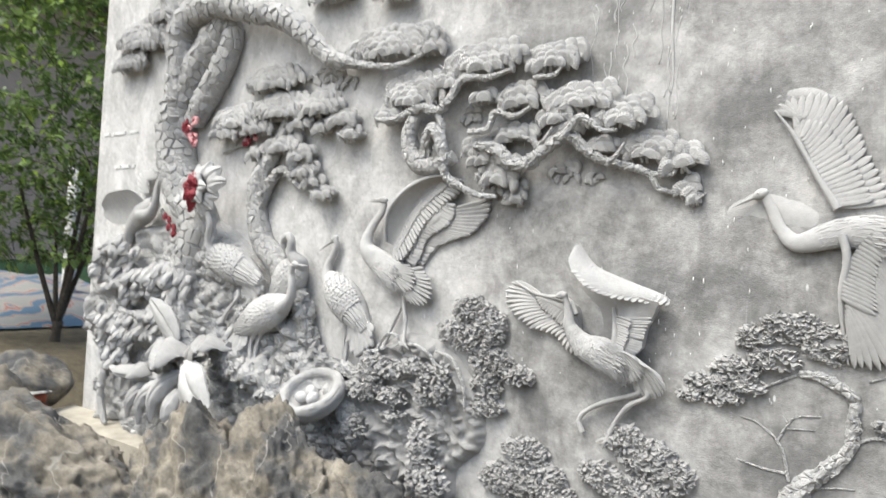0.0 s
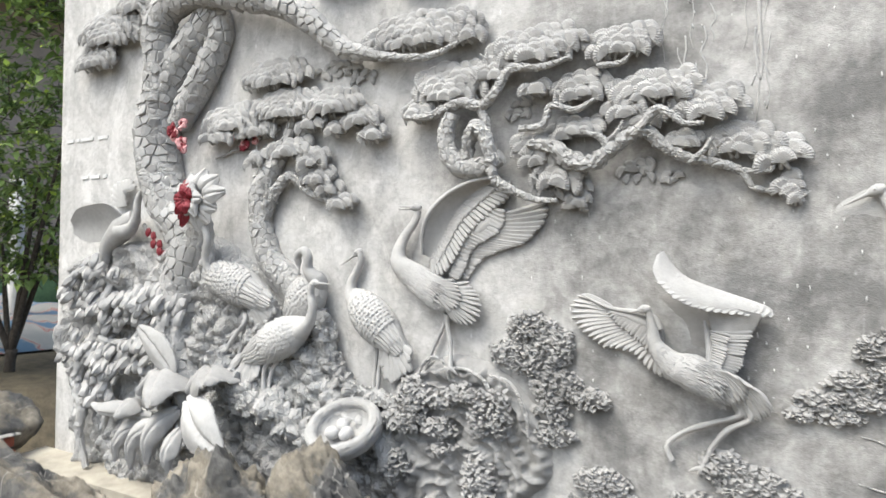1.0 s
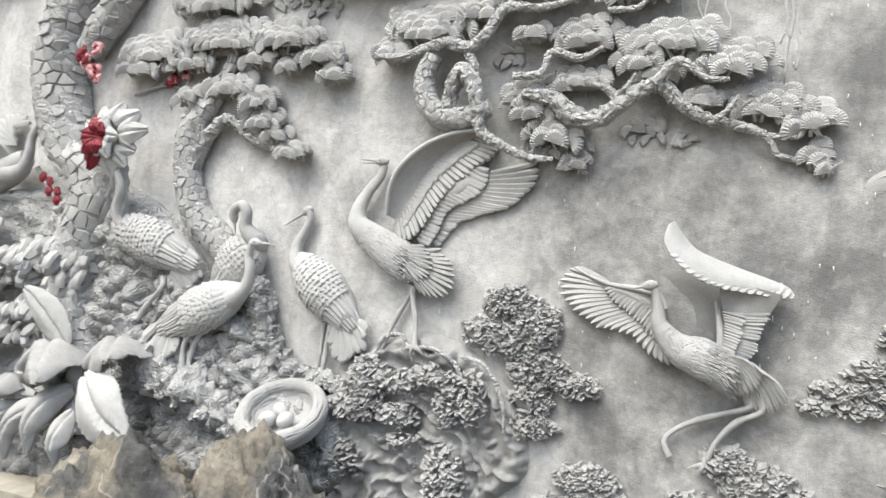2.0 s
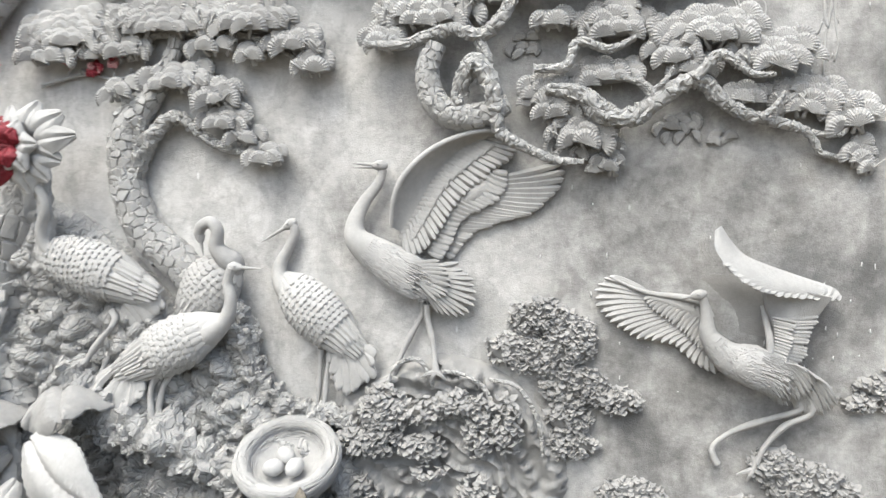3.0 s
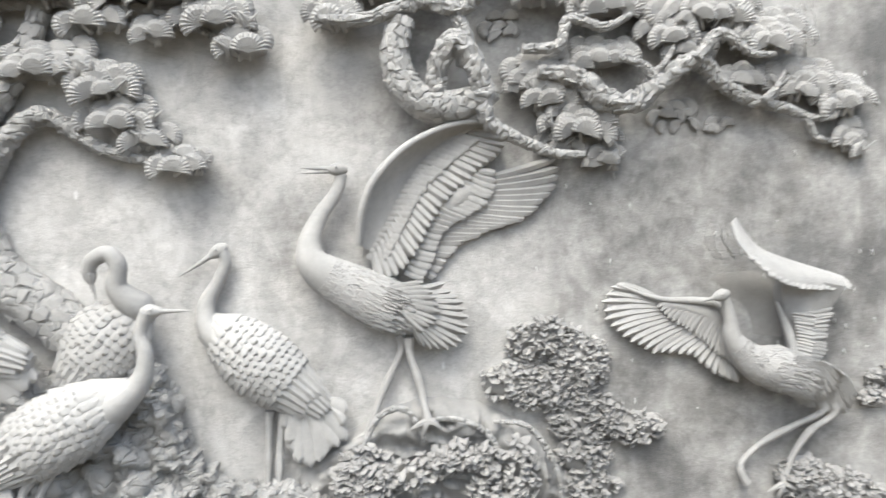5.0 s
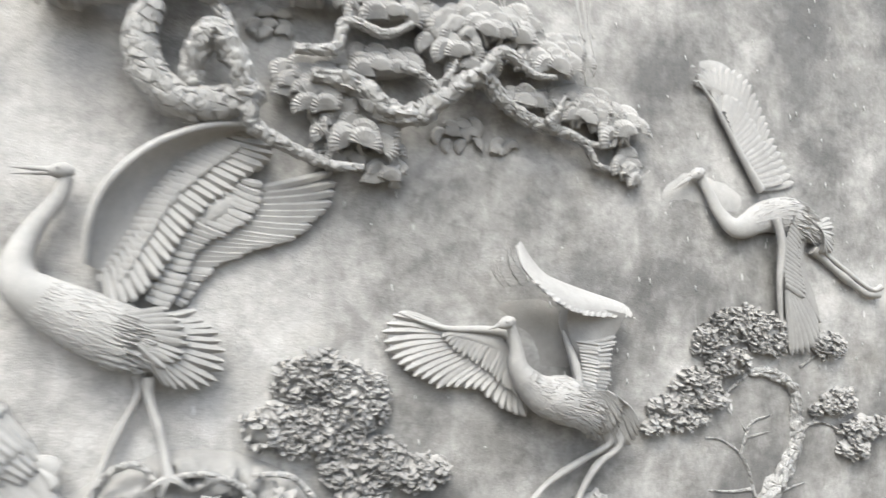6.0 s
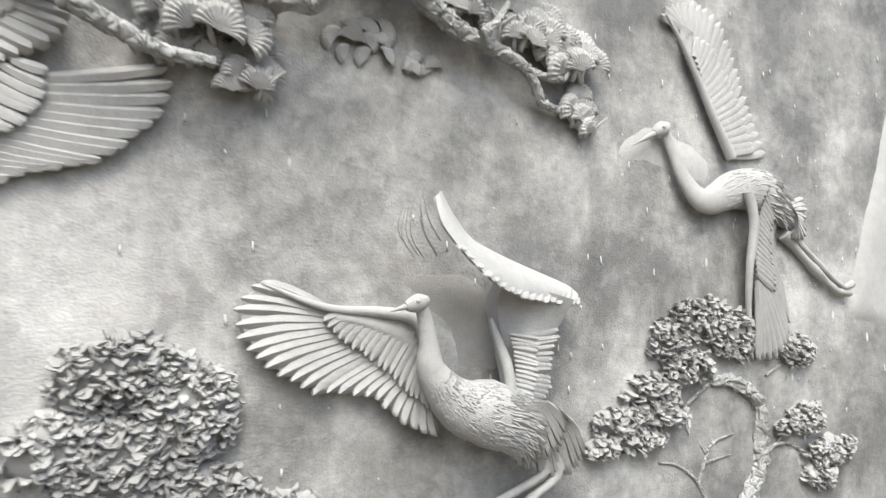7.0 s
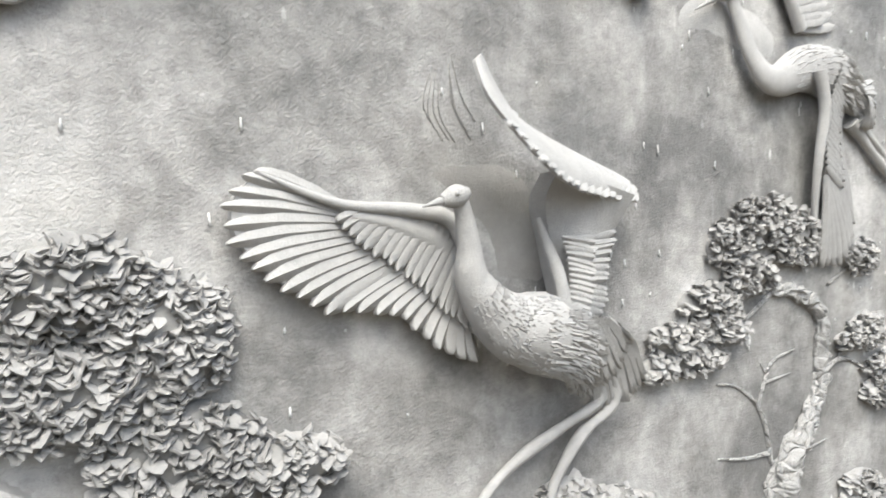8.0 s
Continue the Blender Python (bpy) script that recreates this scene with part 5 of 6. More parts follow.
edge = [(-2.108, 1.589), (-2.093, 1.686), (-2.049, 1.781), (-1.948, 1.876), (-1.818, 1.932), (-1.713, 1.943), (-1.650, 1.920)]
roots_up = [(-1.733, 1.926), (-1.831, 1.877), (-1.920, 1.789), (-1.988, 1.680), (-2.065, 1.564)]
sheet(s, at_depth(edge, [0.07, 0.10, 0.115, 0.11, 0.10, 0.08, 0.06]), at_depth(roots_up[::-1] + [(-1.666, 1.917)], [0.045, 0.035, 0.03, 0.035, 0.05, 0.055]), 30, 12, -0.022, 0.05)
tube(s, at_depth(edge, [0.07, 0.10, 0.115, 0.11, 0.10, 0.08, 0.06]), [0.010, 0.011, 0.012, 0.011, 0.010, 0.008, 0.004], n=30, seg=10)
wing(s, roots_up, [(-1.644, 1.918), (-1.639, 1.876), (-1.675, 1.832), (-1.732, 1.792), (-1.793, 1.745), (-1.842, 1.700), (-1.883, 1.643), (-1.921, 1.579), (-1.988, 1.500), (-2.049, 1.482)], 26, (0.040, 0.052), 0.030, 0.009, 0.03, 0.0006, False, 0.75)
wing(s, [(-1.795, 1.910), (-1.887, 1.849), (-1.965, 1.758), (-2.025, 1.652), (-2.086, 1.555)], [(-1.725, 1.887), (-1.810, 1.826), (-1.899, 1.745), (-1.958, 1.650), (-2.026, 1.543)], 26, (0.040, 0.058), 0.026, 0.0035, 0.02, 0.0003, False, 0.85)
wing(s, [(-1.709, 1.776), (-1.760, 1.719), (-1.830, 1.663), (-1.879, 1.595), (-1.926, 1.517)], [(-1.478, 1.827), (-1.467, 1.794), (-1.483, 1.747), (-1.521, 1.700), (-1.562, 1.662), (-1.609, 1.640), (-1.664, 1.629), (-1.720, 1.611), (-1.776, 1.589), (-1.825, 1.547), (-1.876, 1.472)], 21, (0.022, 0.018), 0.036, 0.009, 0.02, 0.0006, True, 0.7)
wing(s, [(-1.728, 1.800), (-1.801, 1.750), (-1.875, 1.675), (-1.922, 1.588), (-1.973, 1.500)], [(-1.672, 1.786), (-1.681, 1.732), (-1.731, 1.679), (-1.797, 1.647), (-1.846, 1.609), (-1.872, 1.551), (-1.914, 1.476)], 22, (0.044, 0.038), 0.024, 0.006, 0.02, 0.0004, True, 0.75)
sheet(s, at_depth([(-1.718, 1.805), (-1.816, 1.761), (-1.894, 1.676)], [0.03, 0.035, 0.03]), at_depth([(-1.684, 1.771), (-1.760, 1.690), (-1.850, 1.641)], [0.03, 0.035, 0.03]), 16, 8, 0.02, 0.03)
crane("grey cement crane relief, wings raised, beak open, standing on rock", s)

# flying crane with a cupped wing
s = Soup()
p, r = neck_and_body(s, [(-0.996, 1.364), (-0.986, 1.333), (-0.977, 1.286), (-0.970, 1.233)], [0.115, 0.11, 0.105, 0.10], [0.014, 0.016, 0.021, 0.030], [(-0.933, 1.182), (-0.888, 1.147), (-0.823, 1.126), (-0.750, 1.089), (-0.715, 1.031)], [0.095, 0.09, 0.085, 0.075, 0.06], [0.040, 0.055, 0.068, 0.060, 0.024], 0.95, 0.05)
down(s, p, r, 0.95, 26, 22, 0.034)
head(s, (-1.006, 1.371), (-1.069, 1.355), 0.12, 0.019)
wing(s, [(-1.171, 1.366), (-1.160, 1.349), (-1.133, 1.332), (-1.084, 1.301), (-1.027, 1.259), (-0.980, 1.207), (-0.945, 1.159)], [(-1.299, 1.421), (-1.331, 1.406), (-1.351, 1.378), (-1.356, 1.353), (-1.354, 1.329), (-1.341, 1.305), (-1.320, 1.274), (-1.289, 1.244), (-1.248, 1.220), (-1.206, 1.197), (-1.141, 1.188), (-1.075, 1.173), (-1.031, 1.136), (-0.974, 1.096), (-0.934, 1.083)], 24, (0.03, 0.035), 0.026, 0.008, 0.03, 0.0004)
wing(s, [(-1.137, 1.356), (-1.076, 1.347), (-1.013, 1.333), (-0.969, 1.314), (-0.954, 1.265), (-0.946, 1.205)], [(-1.186, 1.336), (-1.149, 1.304), (-1.101, 1.266), (-1.045, 1.227), (-0.993, 1.178), (-0.941, 1.133)], 20, (0.05, 0.048), 0.022, 0.005, 0.0, 0.0004)
tube(s, at_depth([(-1.305, 1.418), (-1.179, 1.367), (-1.060, 1.353), (-0.987, 1.336), (-0.959, 1.285)], [0.035, 0.045, 0.055, 0.06, 0.07]), [0.003, 0.007, 0.010, 0.014, 0.016], n=22, seg=8)
sheet(s, at_depth([(-1.156, 1.353), (-1.081, 1.348), (-0.985, 1.332), (-0.959, 1.294)], 0.05), at_depth([(-1.161, 1.335), (-1.083, 1.310), (-1.000, 1.258), (-0.951, 1.167)], 0.045), 16, 6, 0.01, 0.05)
sheet(s, at_depth([(-1.171, 1.366), (-1.160, 1.349), (-1.133, 1.332), (-1.084, 1.301), (-1.027, 1.259), (-0.980, 1.207), (-0.945, 1.159)], 0.027), at_depth([(-1.287, 1.413), (-1.320, 1.398), (-1.336, 1.376), (-1.341, 1.353), (-1.339, 1.331), (-1.328, 1.309), (-1.306, 1.281), (-1.276, 1.253), (-1.240, 1.230), (-1.198, 1.208), (-1.138, 1.197), (-1.074, 1.183), (-1.030, 1.148), (-0.976, 1.110), (-0.939, 1.096)], 0.03), 40, 8, 0.0, 0.028)
# the raised wing: a lit back that folds over a rim, and a hollow underside
ridge = at_depth([(-0.938, 1.607), (-0.906, 1.560), (-0.861, 1.512), (-0.800, 1.483), (-0.702, 1.448)] + [(-0.567, 1.402), (-0.541, 1.379)], [0.11, 0.10, 0.09, 0.08, 0.06, 0.05])
rim = at_depth([(-0.959, 1.592), (-0.965, 1.530), (-0.925, 1.468), (-0.873, 1.422)] + [(-0.806, 1.388)] + [(-0.685, 1.368)] + [(-0.559, 1.363)], [0.12, 0.16, 0.18, 0.18, 0.16, 0.11, 0.06])
sheet(s, ridge, rim, 30, 7, 0.012, 0.0, 0.010)
a, b = spline(ridge, 22), spline(rim, 22)
for k in range(5, 22):
    run = b[k] - a[k]
    feather(s, a[k] + run * 0.1 + OUT * 0.004, b[k] + OUT * 0.003 + run * random.uniform(-0.03, 0.05), min(0.034, 0.02 + 0.35 * np.linalg.norm(run)), 0.0022, unit(OUT + np.array((0.3, 0, 0.8))), 0.05)
inner = at_depth([(-0.779, 1.414), (-0.776, 1.369), (-0.766, 1.316), (-0.753, 1.258), (-0.747, 1.205), (-0.753, 1.147)], [0.10, 0.06, 0.05, 0.05, 0.06, 0.08])
outer = at_depth([(-0.575, 1.369), (-0.609, 1.302), (-0.638, 1.255), (-0.649, 1.203), (-0.657, 1.160), (-0.697, 1.121)], [0.085, 0.06, 0.05, 0.05, 0.06, 0.08])
sheet(s, inner, outer, 30, 14, 0.028, 0.05)
tube(s, at_depth([(-0.789, 1.332), (-0.776, 1.280), (-0.766, 1.228), (-0.763, 1.171), (-0.760, 1.129)], [0.05, 0.06, 0.075, 0.085, 0.07]), [0.005, 0.010, 0.013, 0.013, 0.008], n=24, seg=12)
wing(s, [(-0.743, 1.289), (-0.737, 1.252), (-0.734, 1.210), (-0.733, 1.167), (-0.734, 1.146)], [(-0.605, 1.297), (-0.625, 1.254), (-0.640, 1.202), (-0.645, 1.161), (-0.682, 1.123)], 15, (0.088, 0.064), 0.022, 0.004, 0.02, 0.0006, False, 0.8)
wing(s, [(-0.763, 1.295), (-0.756, 1.258), (-0.755, 1.211), (-0.760, 1.165)], [(-0.688, 1.281), (-0.696, 1.239), (-0.701, 1.196), (-0.718, 1.149)], 14, (0.086, 0.094), 0.018, 0.0035, 0.0, 0.0006, False, 0.8)
wing(s, [(-0.742, 1.117), (-0.703, 1.132), (-0.665, 1.132), (-0.633, 1.105)], [(-0.664, 0.958), (-0.632, 0.951), (-0.599, 0.956), (-0.567, 0.967), (-0.543, 0.998), (-0.553, 1.047)], 20, (0.10, 0.045), 0.017, 0.006, -0.05, 0.0008)
wing(s, [(-0.777, 1.133), (-0.736, 1.149), (-0.695, 1.145)], [(-0.704, 1.007), (-0.670, 1.013), (-0.636, 1.040), (-0.619, 1.082)], 14, (0.115, 0.085), 0.016, 0.005, -0.05, 0.0008)
leg(s, [(-0.669, 1.028), (-0.655, 0.973), (-0.761, 0.928), (-0.873, 0.874), (-0.936, 0.813), (-0.916, 0.755)], [0.05, 0.05, 0.035, 0.03, 0.03], 0.011, False)
leg(s, [(-0.627, 1.017), (-0.618, 0.961), (-0.695, 0.913), (-0.759, 0.832), (-0.795, 0.744)], [0.05, 0.05, 0.035, 0.03], 0.011)
crane("grey cement crane relief flying, one wing cupped outward", s)

# crane flying at the wall's far part
s = Soup()
p, r = neck_and_body(s, [(-0.188, 1.824), (-0.159, 1.764), (-0.122, 1.687), (-0.057, 1.636)], [0.025, 0.025, 0.03, 0.035], [0.017, 0.02, 0.024, 0.036], [(0.079, 1.676), (0.205, 1.671), (0.332, 1.600)], [0.02], [0.052, 0.068, 0.068, 0.036], 0.55)
down(s, p, r, 0.55, 14, 12, 0.04)
head(s, (-0.202, 1.830), (-0.311, 1.776), 0.028, 0.022)
wing(s, [(0.059, 1.781), (0.002, 1.879), (-0.050, 1.980), (-0.088, 2.071), (-0.075, 2.115), (-0.056, 2.124)], [(0.244, 1.807), (0.210, 1.874), (0.177, 1.948), (0.147, 2.024), (0.117, 2.107), (0.072, 2.184), (-0.000, 2.221), (-0.079, 2.220), (-0.140, 2.203), (-0.169, 2.167)], 24, (0.018, 0.010), 0.034, 0.005, 0.02, 0.0003)
wing(s, [(0.060, 1.786), (0.007, 1.882), (-0.035, 1.978), (-0.062, 2.052)], [(0.183, 1.806), (0.134, 1.917), (0.075, 2.022), (0.019, 2.099), (-0.034, 2.116)], 18, (0.028, 0.022), 0.024, 0.004, 0.0, 0.0003)
tube(s, at_depth([(0.068, 1.769), (0.003, 1.882), (-0.051, 1.985), (-0.102, 2.077), (-0.163, 2.160)], 0.03), [0.016, 0.012, 0.010, 0.008, 0.004], n=20, seg=8)
wing(s, [(0.226, 1.689), (0.157, 1.595), (0.125, 1.504), (0.114, 1.415), (0.114, 1.362)], [(0.281, 1.618), (0.239, 1.506), (0.255, 1.432), (0.279, 1.358), (0.295, 1.284), (0.269, 1.194), (0.202, 1.180), (0.144, 1.180)], 22, (0.05, 0.015), 0.030, 0.005, -0.02, 0.0003)
wing(s, [(0.181, 1.678), (0.127, 1.594), (0.101, 1.504), (0.099, 1.433)], [(0.245, 1.634), (0.206, 1.541), (0.204, 1.468), (0.209, 1.377)], 18, (0.062, 0.04), 0.022, 0.004, 0.0, 0.0003)
tube(s, at_depth([(0.092, 1.666), (0.110, 1.576), (0.094, 1.451), (0.102, 1.327), (0.123, 1.189)], [0.06, 0.06, 0.05, 0.03, 0.015]), [0.016, 0.014, 0.011, 0.008, 0.004], n=20, seg=8)
wing(s, [(0.296, 1.639), (0.312, 1.601), (0.301, 1.560)], [(0.381, 1.664), (0.390, 1.612), (0.368, 1.541), (0.316, 1.535)], 10, (0.05, 0.03), 0.024, 0.006)
leg(s, [(0.291, 1.553), (0.376, 1.486), (0.464, 1.422), (0.537, 1.376), (0.601, 1.371)], 0.018, 0.013, False)
leg(s, [(0.313, 1.561), (0.397, 1.497), (0.488, 1.431), (0.568, 1.387), (0.612, 1.398)], 0.024, 0.010, False)
crane("grey cement crane relief in flight, wings spread up and down", s)

# crane turned to the nest, looking away
s = Soup()
tube(s, at_depth([(-2.518, 1.606), (-2.507, 1.559), (-2.536, 1.498), (-2.570, 1.438), (-2.563, 1.365), (-2.488, 1.290)], [0.045, 0.04, 0.035, 0.035, 0.04, 0.04]), [0.017, 0.019, 0.022, 0.030, 0.046, 0.06], n=32, seg=14)
p, r = plump(s, ((-2.567, 1.389), (-2.231, 1.089)), 0.035, 0.105, 0.8)
plumage(s, p, r, 0.8, 0.033)
head(s, (-2.522, 1.598), (-2.647, 1.524), 0.045, 0.021)
plumes(s, [(-2.348, 1.115), (-2.291, 1.097), (-2.227, 1.125)], [(-2.358, 1.055), (-2.326, 0.958), (-2.277, 0.932), (-2.230, 0.957), (-2.186, 0.995), (-2.173, 1.083)], 11, (0.06, 0.055), 0.040)
leg(s, [(-2.404, 1.106), (-2.414, 0.977), (-2.428, 0.803)], 0.03, 0.011)
leg(s, [(-2.361, 1.099), (-2.379, 0.982), (-2.391, 0.787)], 0.045, 0.011)
crane("grey cement crane relief standing with its head turned aside", s)

# crane behind, with a curled neck
s = Soup()
tube(s, at_depth([(-2.872, 1.553), (-2.852, 1.588), (-2.809, 1.603), (-2.783, 1.570), (-2.793, 1.510), (-2.768, 1.469), (-2.746, 1.437), (-2.784, 1.375)], [0.125, 0.135, 0.14, 0.14, 0.13, 0.115, 0.09, 0.05]), [0.020, 0.023, 0.025, 0.026, 0.034, 0.046, 0.046, 0.03], n=40, seg=14)
p, r = plump(s, ((-2.739, 1.458), (-2.970, 1.211)), 0.075, 0.112, 0.75)
plumage(s, p, r, 0.75, 0.034, 0.7)
head(s, (-2.867, 1.554), (-2.852, 1.473), 0.125, 0.021)
plumes(s, [(-3.000, 1.221), (-2.943, 1.188), (-2.874, 1.187)], [(-3.044, 1.104), (-2.978, 0.995), (-2.905, 0.961)], 8, (0.07, 0.06), 0.034)
leg(s, [(-2.863, 1.110), (-2.877, 1.004), (-2.901, 0.853)], 0.09, 0.011, False)
crane("grey cement crane relief preening with a curled neck", s)

# crane in front
s = Soup()
tube(s, at_depth([(-2.695, 1.436), (-2.716, 1.377), (-2.705, 1.318), (-2.723, 1.249), (-2.780, 1.196), (-2.857, 1.151)], [0.20, 0.19, 0.19, 0.18, 0.17, 0.15]), [0.017, 0.019, 0.023, 0.032, 0.050, 0.062], n=34, seg=14)
p, r = plump(s, ((-2.753, 1.226), (-3.215, 0.994)), 0.155, 0.105, 0.8)
plumage(s, p, r, 0.8, 0.034, 0.56, 1.35, 0.14)
head(s, (-2.686, 1.437), (-2.576, 1.432), 0.195, 0.020)
plumes(s, [(-3.183, 1.041), (-3.156, 0.999), (-3.101, 0.986)], [(-3.307, 0.945), (-3.289, 0.881), (-3.236, 0.853), (-3.179, 0.838), (-3.117, 0.880), (-3.091, 0.932)], 11, (0.18, 0.19), 0.040)
leg(s, [(-3.024, 1.012), (-3.061, 0.939), (-3.056, 0.822), (-3.048, 0.693)], 0.17, 0.012)
leg(s, [(-2.974, 1.025), (-3.021, 0.941), (-3.045, 0.824), (-3.045, 0.695)], 0.15, 0.012)
crane("pale cement crane relief standing in front of the others", s)

# crane at the trunk
s = Soup()
tube(s, at_depth([(-3.508, 1.753), (-3.479, 1.662), (-3.517, 1.569), (-3.497, 1.487), (-3.370, 1.422), (-3.215, 1.385)], [0.22, 0.21, 0.19, 0.17, 0.15, 0.13]), [0.018, 0.021, 0.025, 0.034, 0.056, 0.065], n=34, seg=14)
p, r = plump(s, ((-3.590, 1.483), (-3.036, 1.305)), 0.125, 0.112, 0.8, 0.015)
plumage(s, p, r, 0.8, 0.036)
head(s, (-3.509, 1.755), (-3.673, 1.772), 0.215, 0.022)
plumes(s, [(-3.161, 1.370), (-3.151, 1.323), (-3.182, 1.268)], [(-3.093, 1.373), (-3.029, 1.313), (-3.018, 1.251), (-3.067, 1.206), (-3.156, 1.183)], 10, (0.155, 0.13), 0.042)
leg(s, [(-3.243, 1.241), (-3.215, 1.203), (-3.302, 1.096), (-3.403, 0.938)], [0.14, 0.17, 0.18, 0.18], 0.012)
leg(s, [(-3.181, 1.266), (-3.216, 1.158), (-3.305, 0.977)], 0.14, 0.012)
crane("grey cement crane relief standing beside the pine trunk", s)

# small crane at the wall's end
s = Soup()
tube(s, at_depth([(-4.286, 1.819), (-4.411, 1.750), (-4.575, 1.626), (-4.602, 1.513)], 0.10), [0.05, 0.085, 0.06, 0.03], n=16, seg=14, squash=0.85)
tube(s, at_depth([(-4.179, 1.994), (-4.225, 1.920), (-4.241, 1.819), (-4.298, 1.741), (-4.410, 1.726)], [0.13, 0.13, 0.12]), [0.02, 0.022, 0.028, 0.045, 0.06], n=20, seg=12)
head(s, (-4.171, 1.999), (-4.059, 1.987), 0.13, 0.024)
sheet(s, at_depth([(-4.373, 1.814), (-4.429, 1.899), (-4.571, 1.900), (-4.733, 1.874), (-4.836, 1.803)], [0.12, 0.20, 0.22, 0.22, 0.2]), at_depth([(-4.369, 1.714), (-4.498, 1.678), (-4.631, 1.659), (-4.752, 1.664), (-4.855, 1.719)], [0.12, 0.14, 0.14, 0.15, 0.17]), 20, 8, -0.03, 0.0, 0.012)
wing(s, [(-4.435, 1.911), (-4.463, 1.964), (-4.465, 1.999)], [(-4.622, 1.931), (-4.637, 2.020), (-4.547, 2.072), (-4.416, 2.079), (-4.352, 2.032)], 10, (0.06, 0.04), 0.05, 0.006)
leg(s, [(-4.603, 1.626), (-4.632, 1.537), (-4.606, 1.442)], 0.10, 0.014)
crane("small grey cement crane relief perched with a spread wing", s)

chalk_marks()


# ---- garden in front of the wall's end ----
def boulder(label, c, size, seed, turn=0.0, detail=6):
    bm = bmesh.new()
    bmesh.ops.create_icosphere(bm, subdivisions=detail, radius=1.0)
    rk = random.Random(int(seed * 10))
    cuts = [(Vector((rk.uniform(-1, 1), rk.uniform(-1, 1), rk.uniform(-0.5, 1))).normalized(), rk.uniform(0.72, 1.02)) for _ in range(22)]
    for v in bm.verts:
        n = v.co.normalized()
        q = n * 1.4 + Vector((seed * 3.7, seed, 0))
        flat = min(h / max(n.dot(u), 0.08) for u, h in cuts)
        d = min(flat, 1.25) - 1 + 0.07 * noise.fractal(q, 0.9, 2.0, 3) + 0.10 * (0.4 - abs(noise.noise(q * 3.3))) + 0.075 * noise.fractal(q * 5.0, 0.55, 2.2, 6)
        v.co = n * (1 + d)
    bmesh.ops.transform(bm, matrix=pose(*c, 0, 0, turn) @ Matrix.Diagonal((*size, 1)), verts=bm.verts)
    me = bpy.data.meshes.new("boulder")
    bm.to_mesh(me)
    bm.free()
    me.materials.append(ROCK)
    me.polygons.foreach_set("use_smooth", [True] * len(me.polygons))
    return tagged(new("boulder", me), label, "rock", "rocks before the wall")


boulder("large dark weathered boulder with pale veins before the wall", (-2.22, -0.72, 0.16), (0.40, 0.28, 0.60), 1.0, 5)
boulder("brown and grey boulder before the wall", (-2.78, -0.74, 0.06), (0.64, 0.32, 0.62), 2.0, -10)
boulder("low dark boulder beside the wall's foot", (-1.75, -0.60, 0.10), (0.46, 0.28, 0.48), 3.3, 15)
boulder("pale brown boulder at the wall's end", (-3.95, -1.0, -0.05), (0.95, 0.44, 0.50), 4.1, 10)
boulder("smooth tan boulder beside a brick stub", (-5.25, -0.75, 0.22), (0.34, 0.34, 0.34), 5.2, 30, 4)
boulder("small grey rock in the garden bed", (-5.75, -0.25, 0.38), (0.32, 0.28, 0.22), 6.4, 0, 4)

plinth = Soup()
sheet(plinth, [(-5.40, -0.30, 0.15), (-4.2, -0.32, 0.15), (-3.0, -0.32, 0.15)], [(-5.40, -0.002, 0.17), (-4.2, -0.002, 0.17), (-3.0, -0.002, 0.17)], 18, 6)
sheet(plinth, [(-5.40, -0.32, -0.18), (-4.2, -0.34, -0.18), (-3.0, -0.34, -0.18)], [(-5.40, -0.30, 0.15), (-4.2, -0.32, 0.15), (-3.0, -0.32, 0.15)], 18, 5)
sheet(plinth, [(-5.40, -0.32, -0.18), (-5.40, -0.30, 0.15)], [(-5.40, 0.0, -0.18), (-5.40, 0.0, 0.17)], 5, 5)
tagged(part("plinth", plinth, PLINTH), "stained concrete ledge along the wall's foot", "ledge", kind="structure")


def brick_stub():
    t = thing("brick_stub", "low stub of red bricks capped with mortar", "brickwork")
    bm = bmesh.new()
    bmesh.ops.create_cube(bm, size=1.0)
    bmesh.ops.bevel(bm, geom=bm.edges, offset=0.04, segments=1)
    me = bpy.data.meshes.new("brick")
    bm.to_mesh(me)
    bm.free()
    me.materials.append(BRICK)
    r = random.Random(3)
    for row in range(3):
        for k in range(2):
            ob = part("brick", me, None, t)
            ob.matrix_basis = pose(-5.56 + 0.245 * (k - 0.5) + 0.05 * (row % 2), -0.34 + r.uniform(-0.01, 0.01), 0.10 + 0.075 * row + 0.02, 0, 0, r.uniform(-3, 3)) @ Matrix.Diagonal((0.235, 0.115, 0.062, 1))
    s = Soup()
    sheet(s, [(-5.84, -0.41, 0.315), (-5.28, -0.41, 0.315)], [(-5.84, -0.27, 0.325), (-5.28, -0.27, 0.325)], 8, 5, 0.0, 0.0, 0.03)
    s.v = [(x, y, z + 0.012 * noise.noise(Vector((x * 9, y * 9, z)))) for x, y, z in s.v]
    part("mortar_cap", s, MORTAR, t)
    s = Soup()
    sheet(s, [(-5.82, -0.388, 0.06), (-5.30, -0.388, 0.06)], [(-5.82, -0.388, 0.31), (-5.30, -0.388, 0.31)], 4, 4, 0, 0.0, 0.0)
    ob = part("mortar", s, MORTAR, t)
    ob.location = (0, 0.004, 0)


brick_stub()


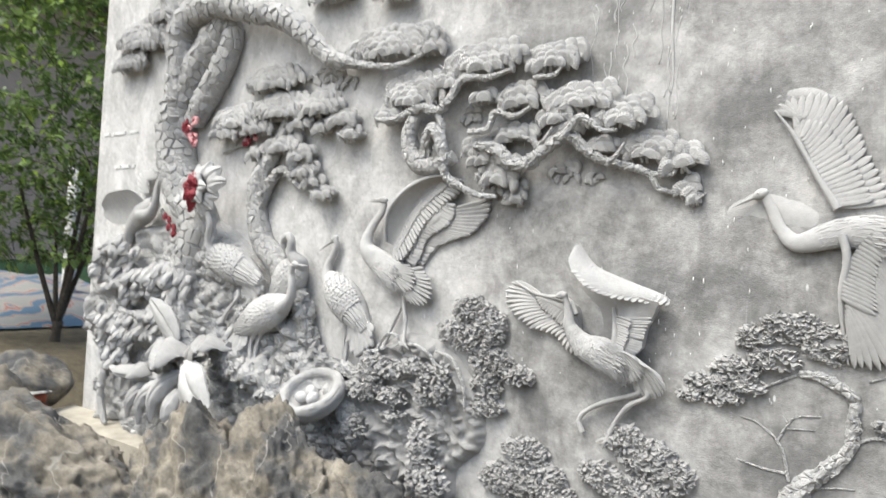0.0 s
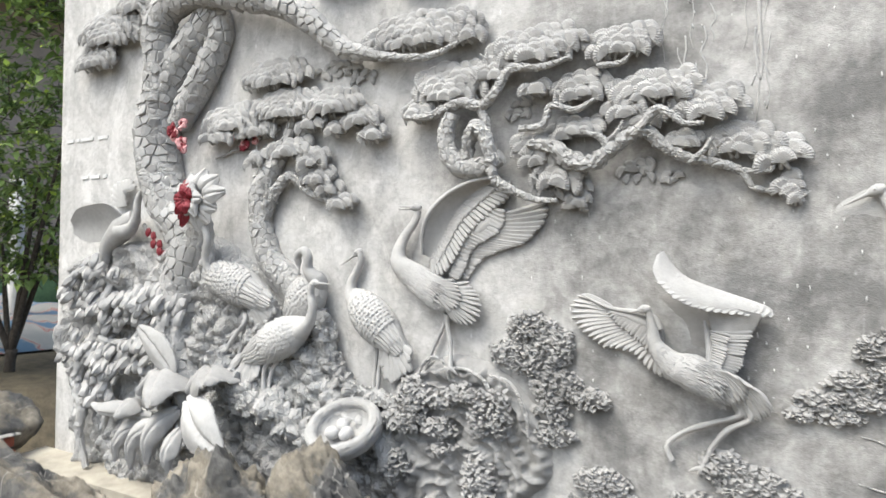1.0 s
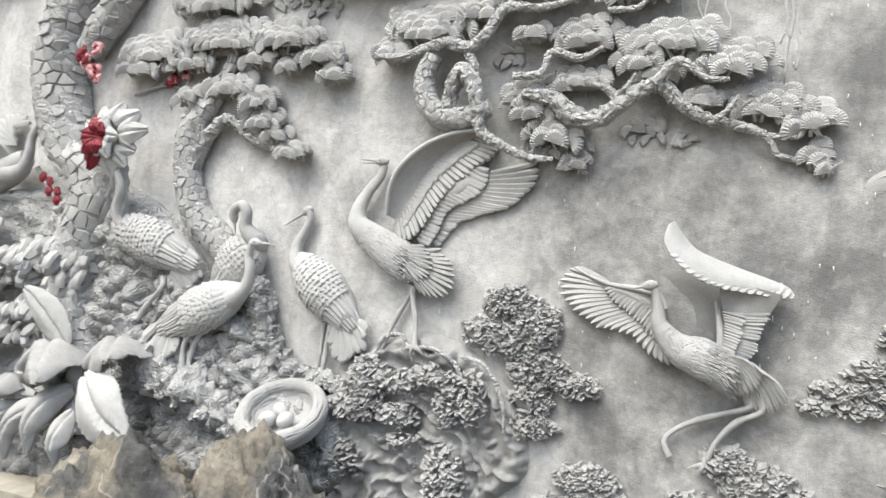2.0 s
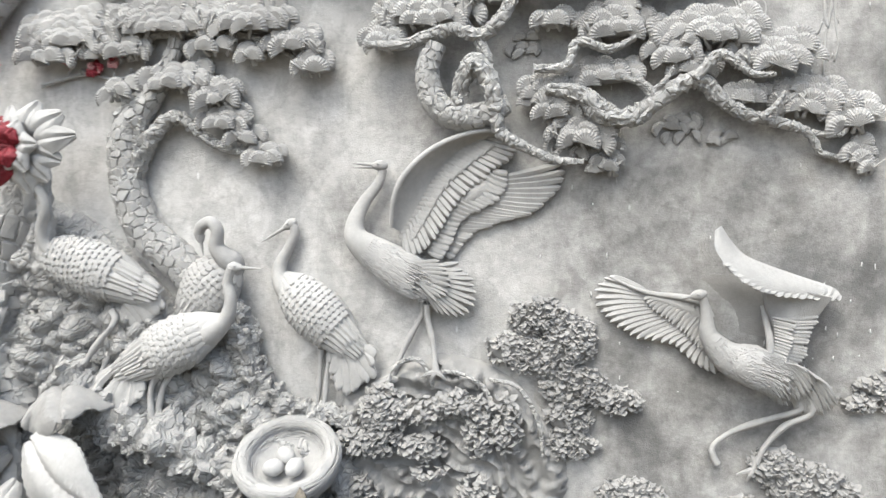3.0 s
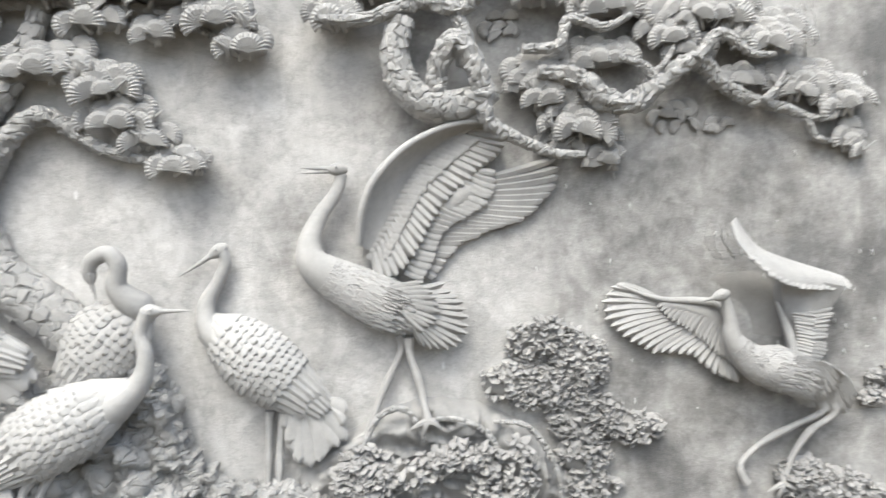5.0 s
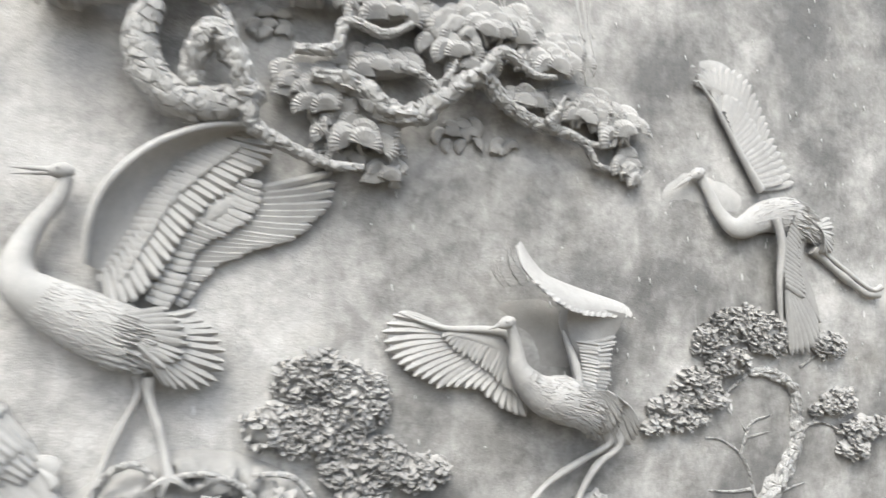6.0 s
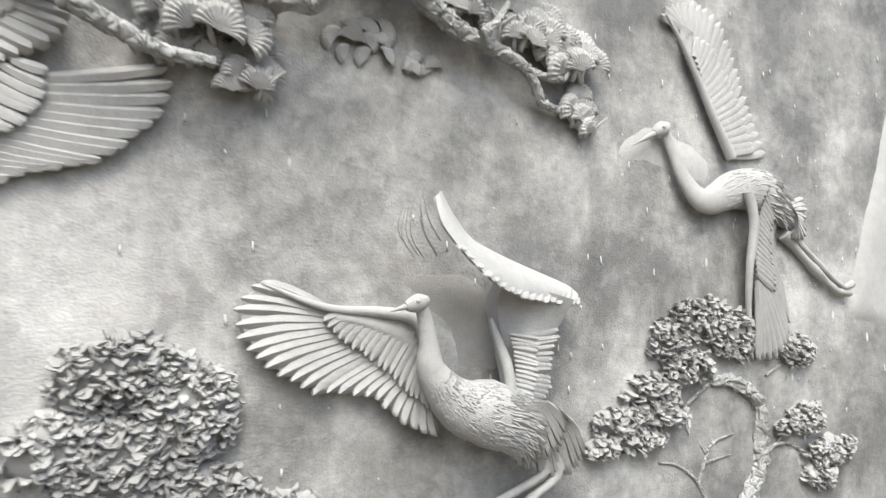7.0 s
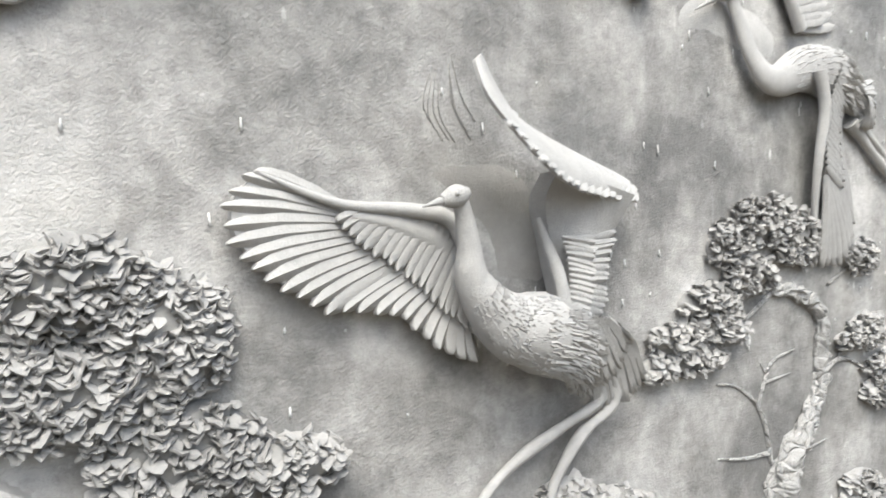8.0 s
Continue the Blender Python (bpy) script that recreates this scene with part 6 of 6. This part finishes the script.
# ---- garden tree beyond the wall ----
def garden_tree():
    t = thing("garden_tree", "dense green evergreen garden tree with several dark stems", "tree")
    rg = random.Random(8)
    bx, by = -7.4, 0.78
    bz = ground_height(bx, by) - 0.02
    crowns = []
    trunk = Soup()
    tube(trunk, [(bx, by, bz), (bx + 0.05, by, bz + 0.25)], [0.055, 0.05], n=6, seg=10, rough=0.2)
    for dx, dy, h in ((-0.75, 0.3, 1.3), (-0.25, -0.35, 1.7), (0.2, 0.15, 2.0), (0.42, 0.25, 2.3), (0.1, 0.5, 1.8)):
        tube(trunk, [(bx + 0.02, by, bz + 0.2), (bx + dx * 0.4, by + dy * 0.4, bz + h * 0.45), (bx + dx, by + dy, bz + h)], [0.034, 0.026, 0.012], n=14, seg=8, rough=0.2)
        crowns.append((bx + dx, by + dy, bz + h))
    part("trunk", trunk, STEM, t)
    twigs, leaves = Soup(), Soup()
    verts, faces = [], []
    for _ in range(1500):
        u = rg.random()
        z = bz + 0.85 + 4.2 * u
        rad = 1.25 * math.sqrt(max(0.05, 1 - (2 * u - 0.85) ** 2 / 1.6))
        a, q = rg.uniform(0, 6.28), rg.random() ** 0.5
        c = np.array((bx - 0.35 + rad * q * 1.25 * math.cos(a), by + 0.05 + 1.2 * rad * q * math.sin(a), z))
        if noise.noise(Vector(c) * 1.7) < -0.22:
            continue
        d = unit((rg.uniform(-1, 1), rg.uniform(-1, 1), rg.uniform(-0.2, 0.9)))
        e = c + d * rg.uniform(0.14, 0.3)
        tube(twigs, [c - d * 0.15, e], [0.005, 0.002], n=3, seg=4, cap=False)
        for k in range(15):
            b = c + (e - c) * rg.uniform(-0.3, 1.05)
            w = unit(d * 0.4 + np.array((rg.uniform(-1, 1), rg.uniform(-1, 1), rg.uniform(-0.7, 0.6))))
            l = rg.uniform(0.07, 0.13)
            side = unit(np.cross(w, (rg.uniform(-0.4, 0.4), rg.uniform(-0.4, 0.4), 1))) * l * 0.26
            droop = np.array((0, 0, -0.25 * l))
            m = len(verts)
            verts += [b, b + w * l * 0.45 - side, b + w * l * 0.5 + np.array((0, 0, -0.006)), b + w * l * 0.45 + side, b + w * l + droop]
            faces += [(m, m + 1, m + 2), (m, m + 2, m + 3), (m + 1, m + 4, m + 2), (m + 2, m + 4, m + 3)]
    leaves.v, leaves.f = verts, faces
    part("twig", twigs, STEM, t, kind="stuff")
    part("crown", leaves, LEAVES, t, kind="stuff")


garden_tree()


def backdrop_things():
    s = Soup()
    verts, n = [], 26
    for i in range(n):
        for k in range(n):
            x, y = -13.0 + 4.4 * i / (n - 1), 0.2 + 3.6 * k / (n - 1)
            e = math.sin(math.pi * i / (n - 1)) * math.sin(math.pi * k / (n - 1))
            verts.append((x, y, ground_height(x, y) + 0.03 + 0.55 * e ** 0.6 + 0.14 * e * noise.fractal(Vector((x, y, 0)) * 1.6, 0.8, 2, 4)))
    s.add(verts, [(i * n + k, (i + 1) * n + k, (i + 1) * n + k + 1, i * n + k + 1) for i in range(n - 1) for k in range(n - 1)])
    tagged(part("plastic_sheet", s, SHEET), "crumpled red, white and blue striped plastic sheet over a heap", "plastic sheet")
    s = Soup()
    sheet(s, [(-13.6, 2.2, 0.5), (-13.2, 5.4, 0.5)], [(-13.8, 2.2, 1.15), (-13.3, 5.4, 1.25)], 14, 8, 0.0, 0.0, 0.02)
    s.v = [(x + 0.12 * noise.noise(Vector((y * 2, z * 2, 0))), y, z) for x, y, z in s.v]
    tagged(part("tarpaulin", s, TARP), "dull green tarpaulin hanging behind the heap", "tarpaulin")
    house = thing("house", "low tan rendered house with dark eaves behind the garden", "house")
    for c, d, name, mat in (((-18.0, 6.0, 3.7), (3.0, 30.0, 7.0), "wall", TAN), ((-17.6, 6.0, 7.5), (4.6, 31.0, 0.6), "roof", EAVES)):
        bm = bmesh.new()
        bmesh.ops.create_cube(bm, size=1.0)
        bmesh.ops.transform(bm, matrix=Matrix.Translation(c) @ Matrix.Diagonal((*d, 1)), verts=bm.verts)
        bmesh.ops.bevel(bm, geom=bm.edges, offset=0.04, segments=2)
        me = bpy.data.meshes.new(name)
        bm.to_mesh(me)
        bm.free()
        me.materials.append(mat)
        part(name, me, None, house)
    post = Soup()
    tube(post, [(-9.6, 2.0, 0.40), (-9.6, 2.0, 2.6)], [0.09, 0.09], n=4, seg=10)
    tagged(part("post", post, LIME), "white painted post behind the garden tree", "post")


backdrop_things()
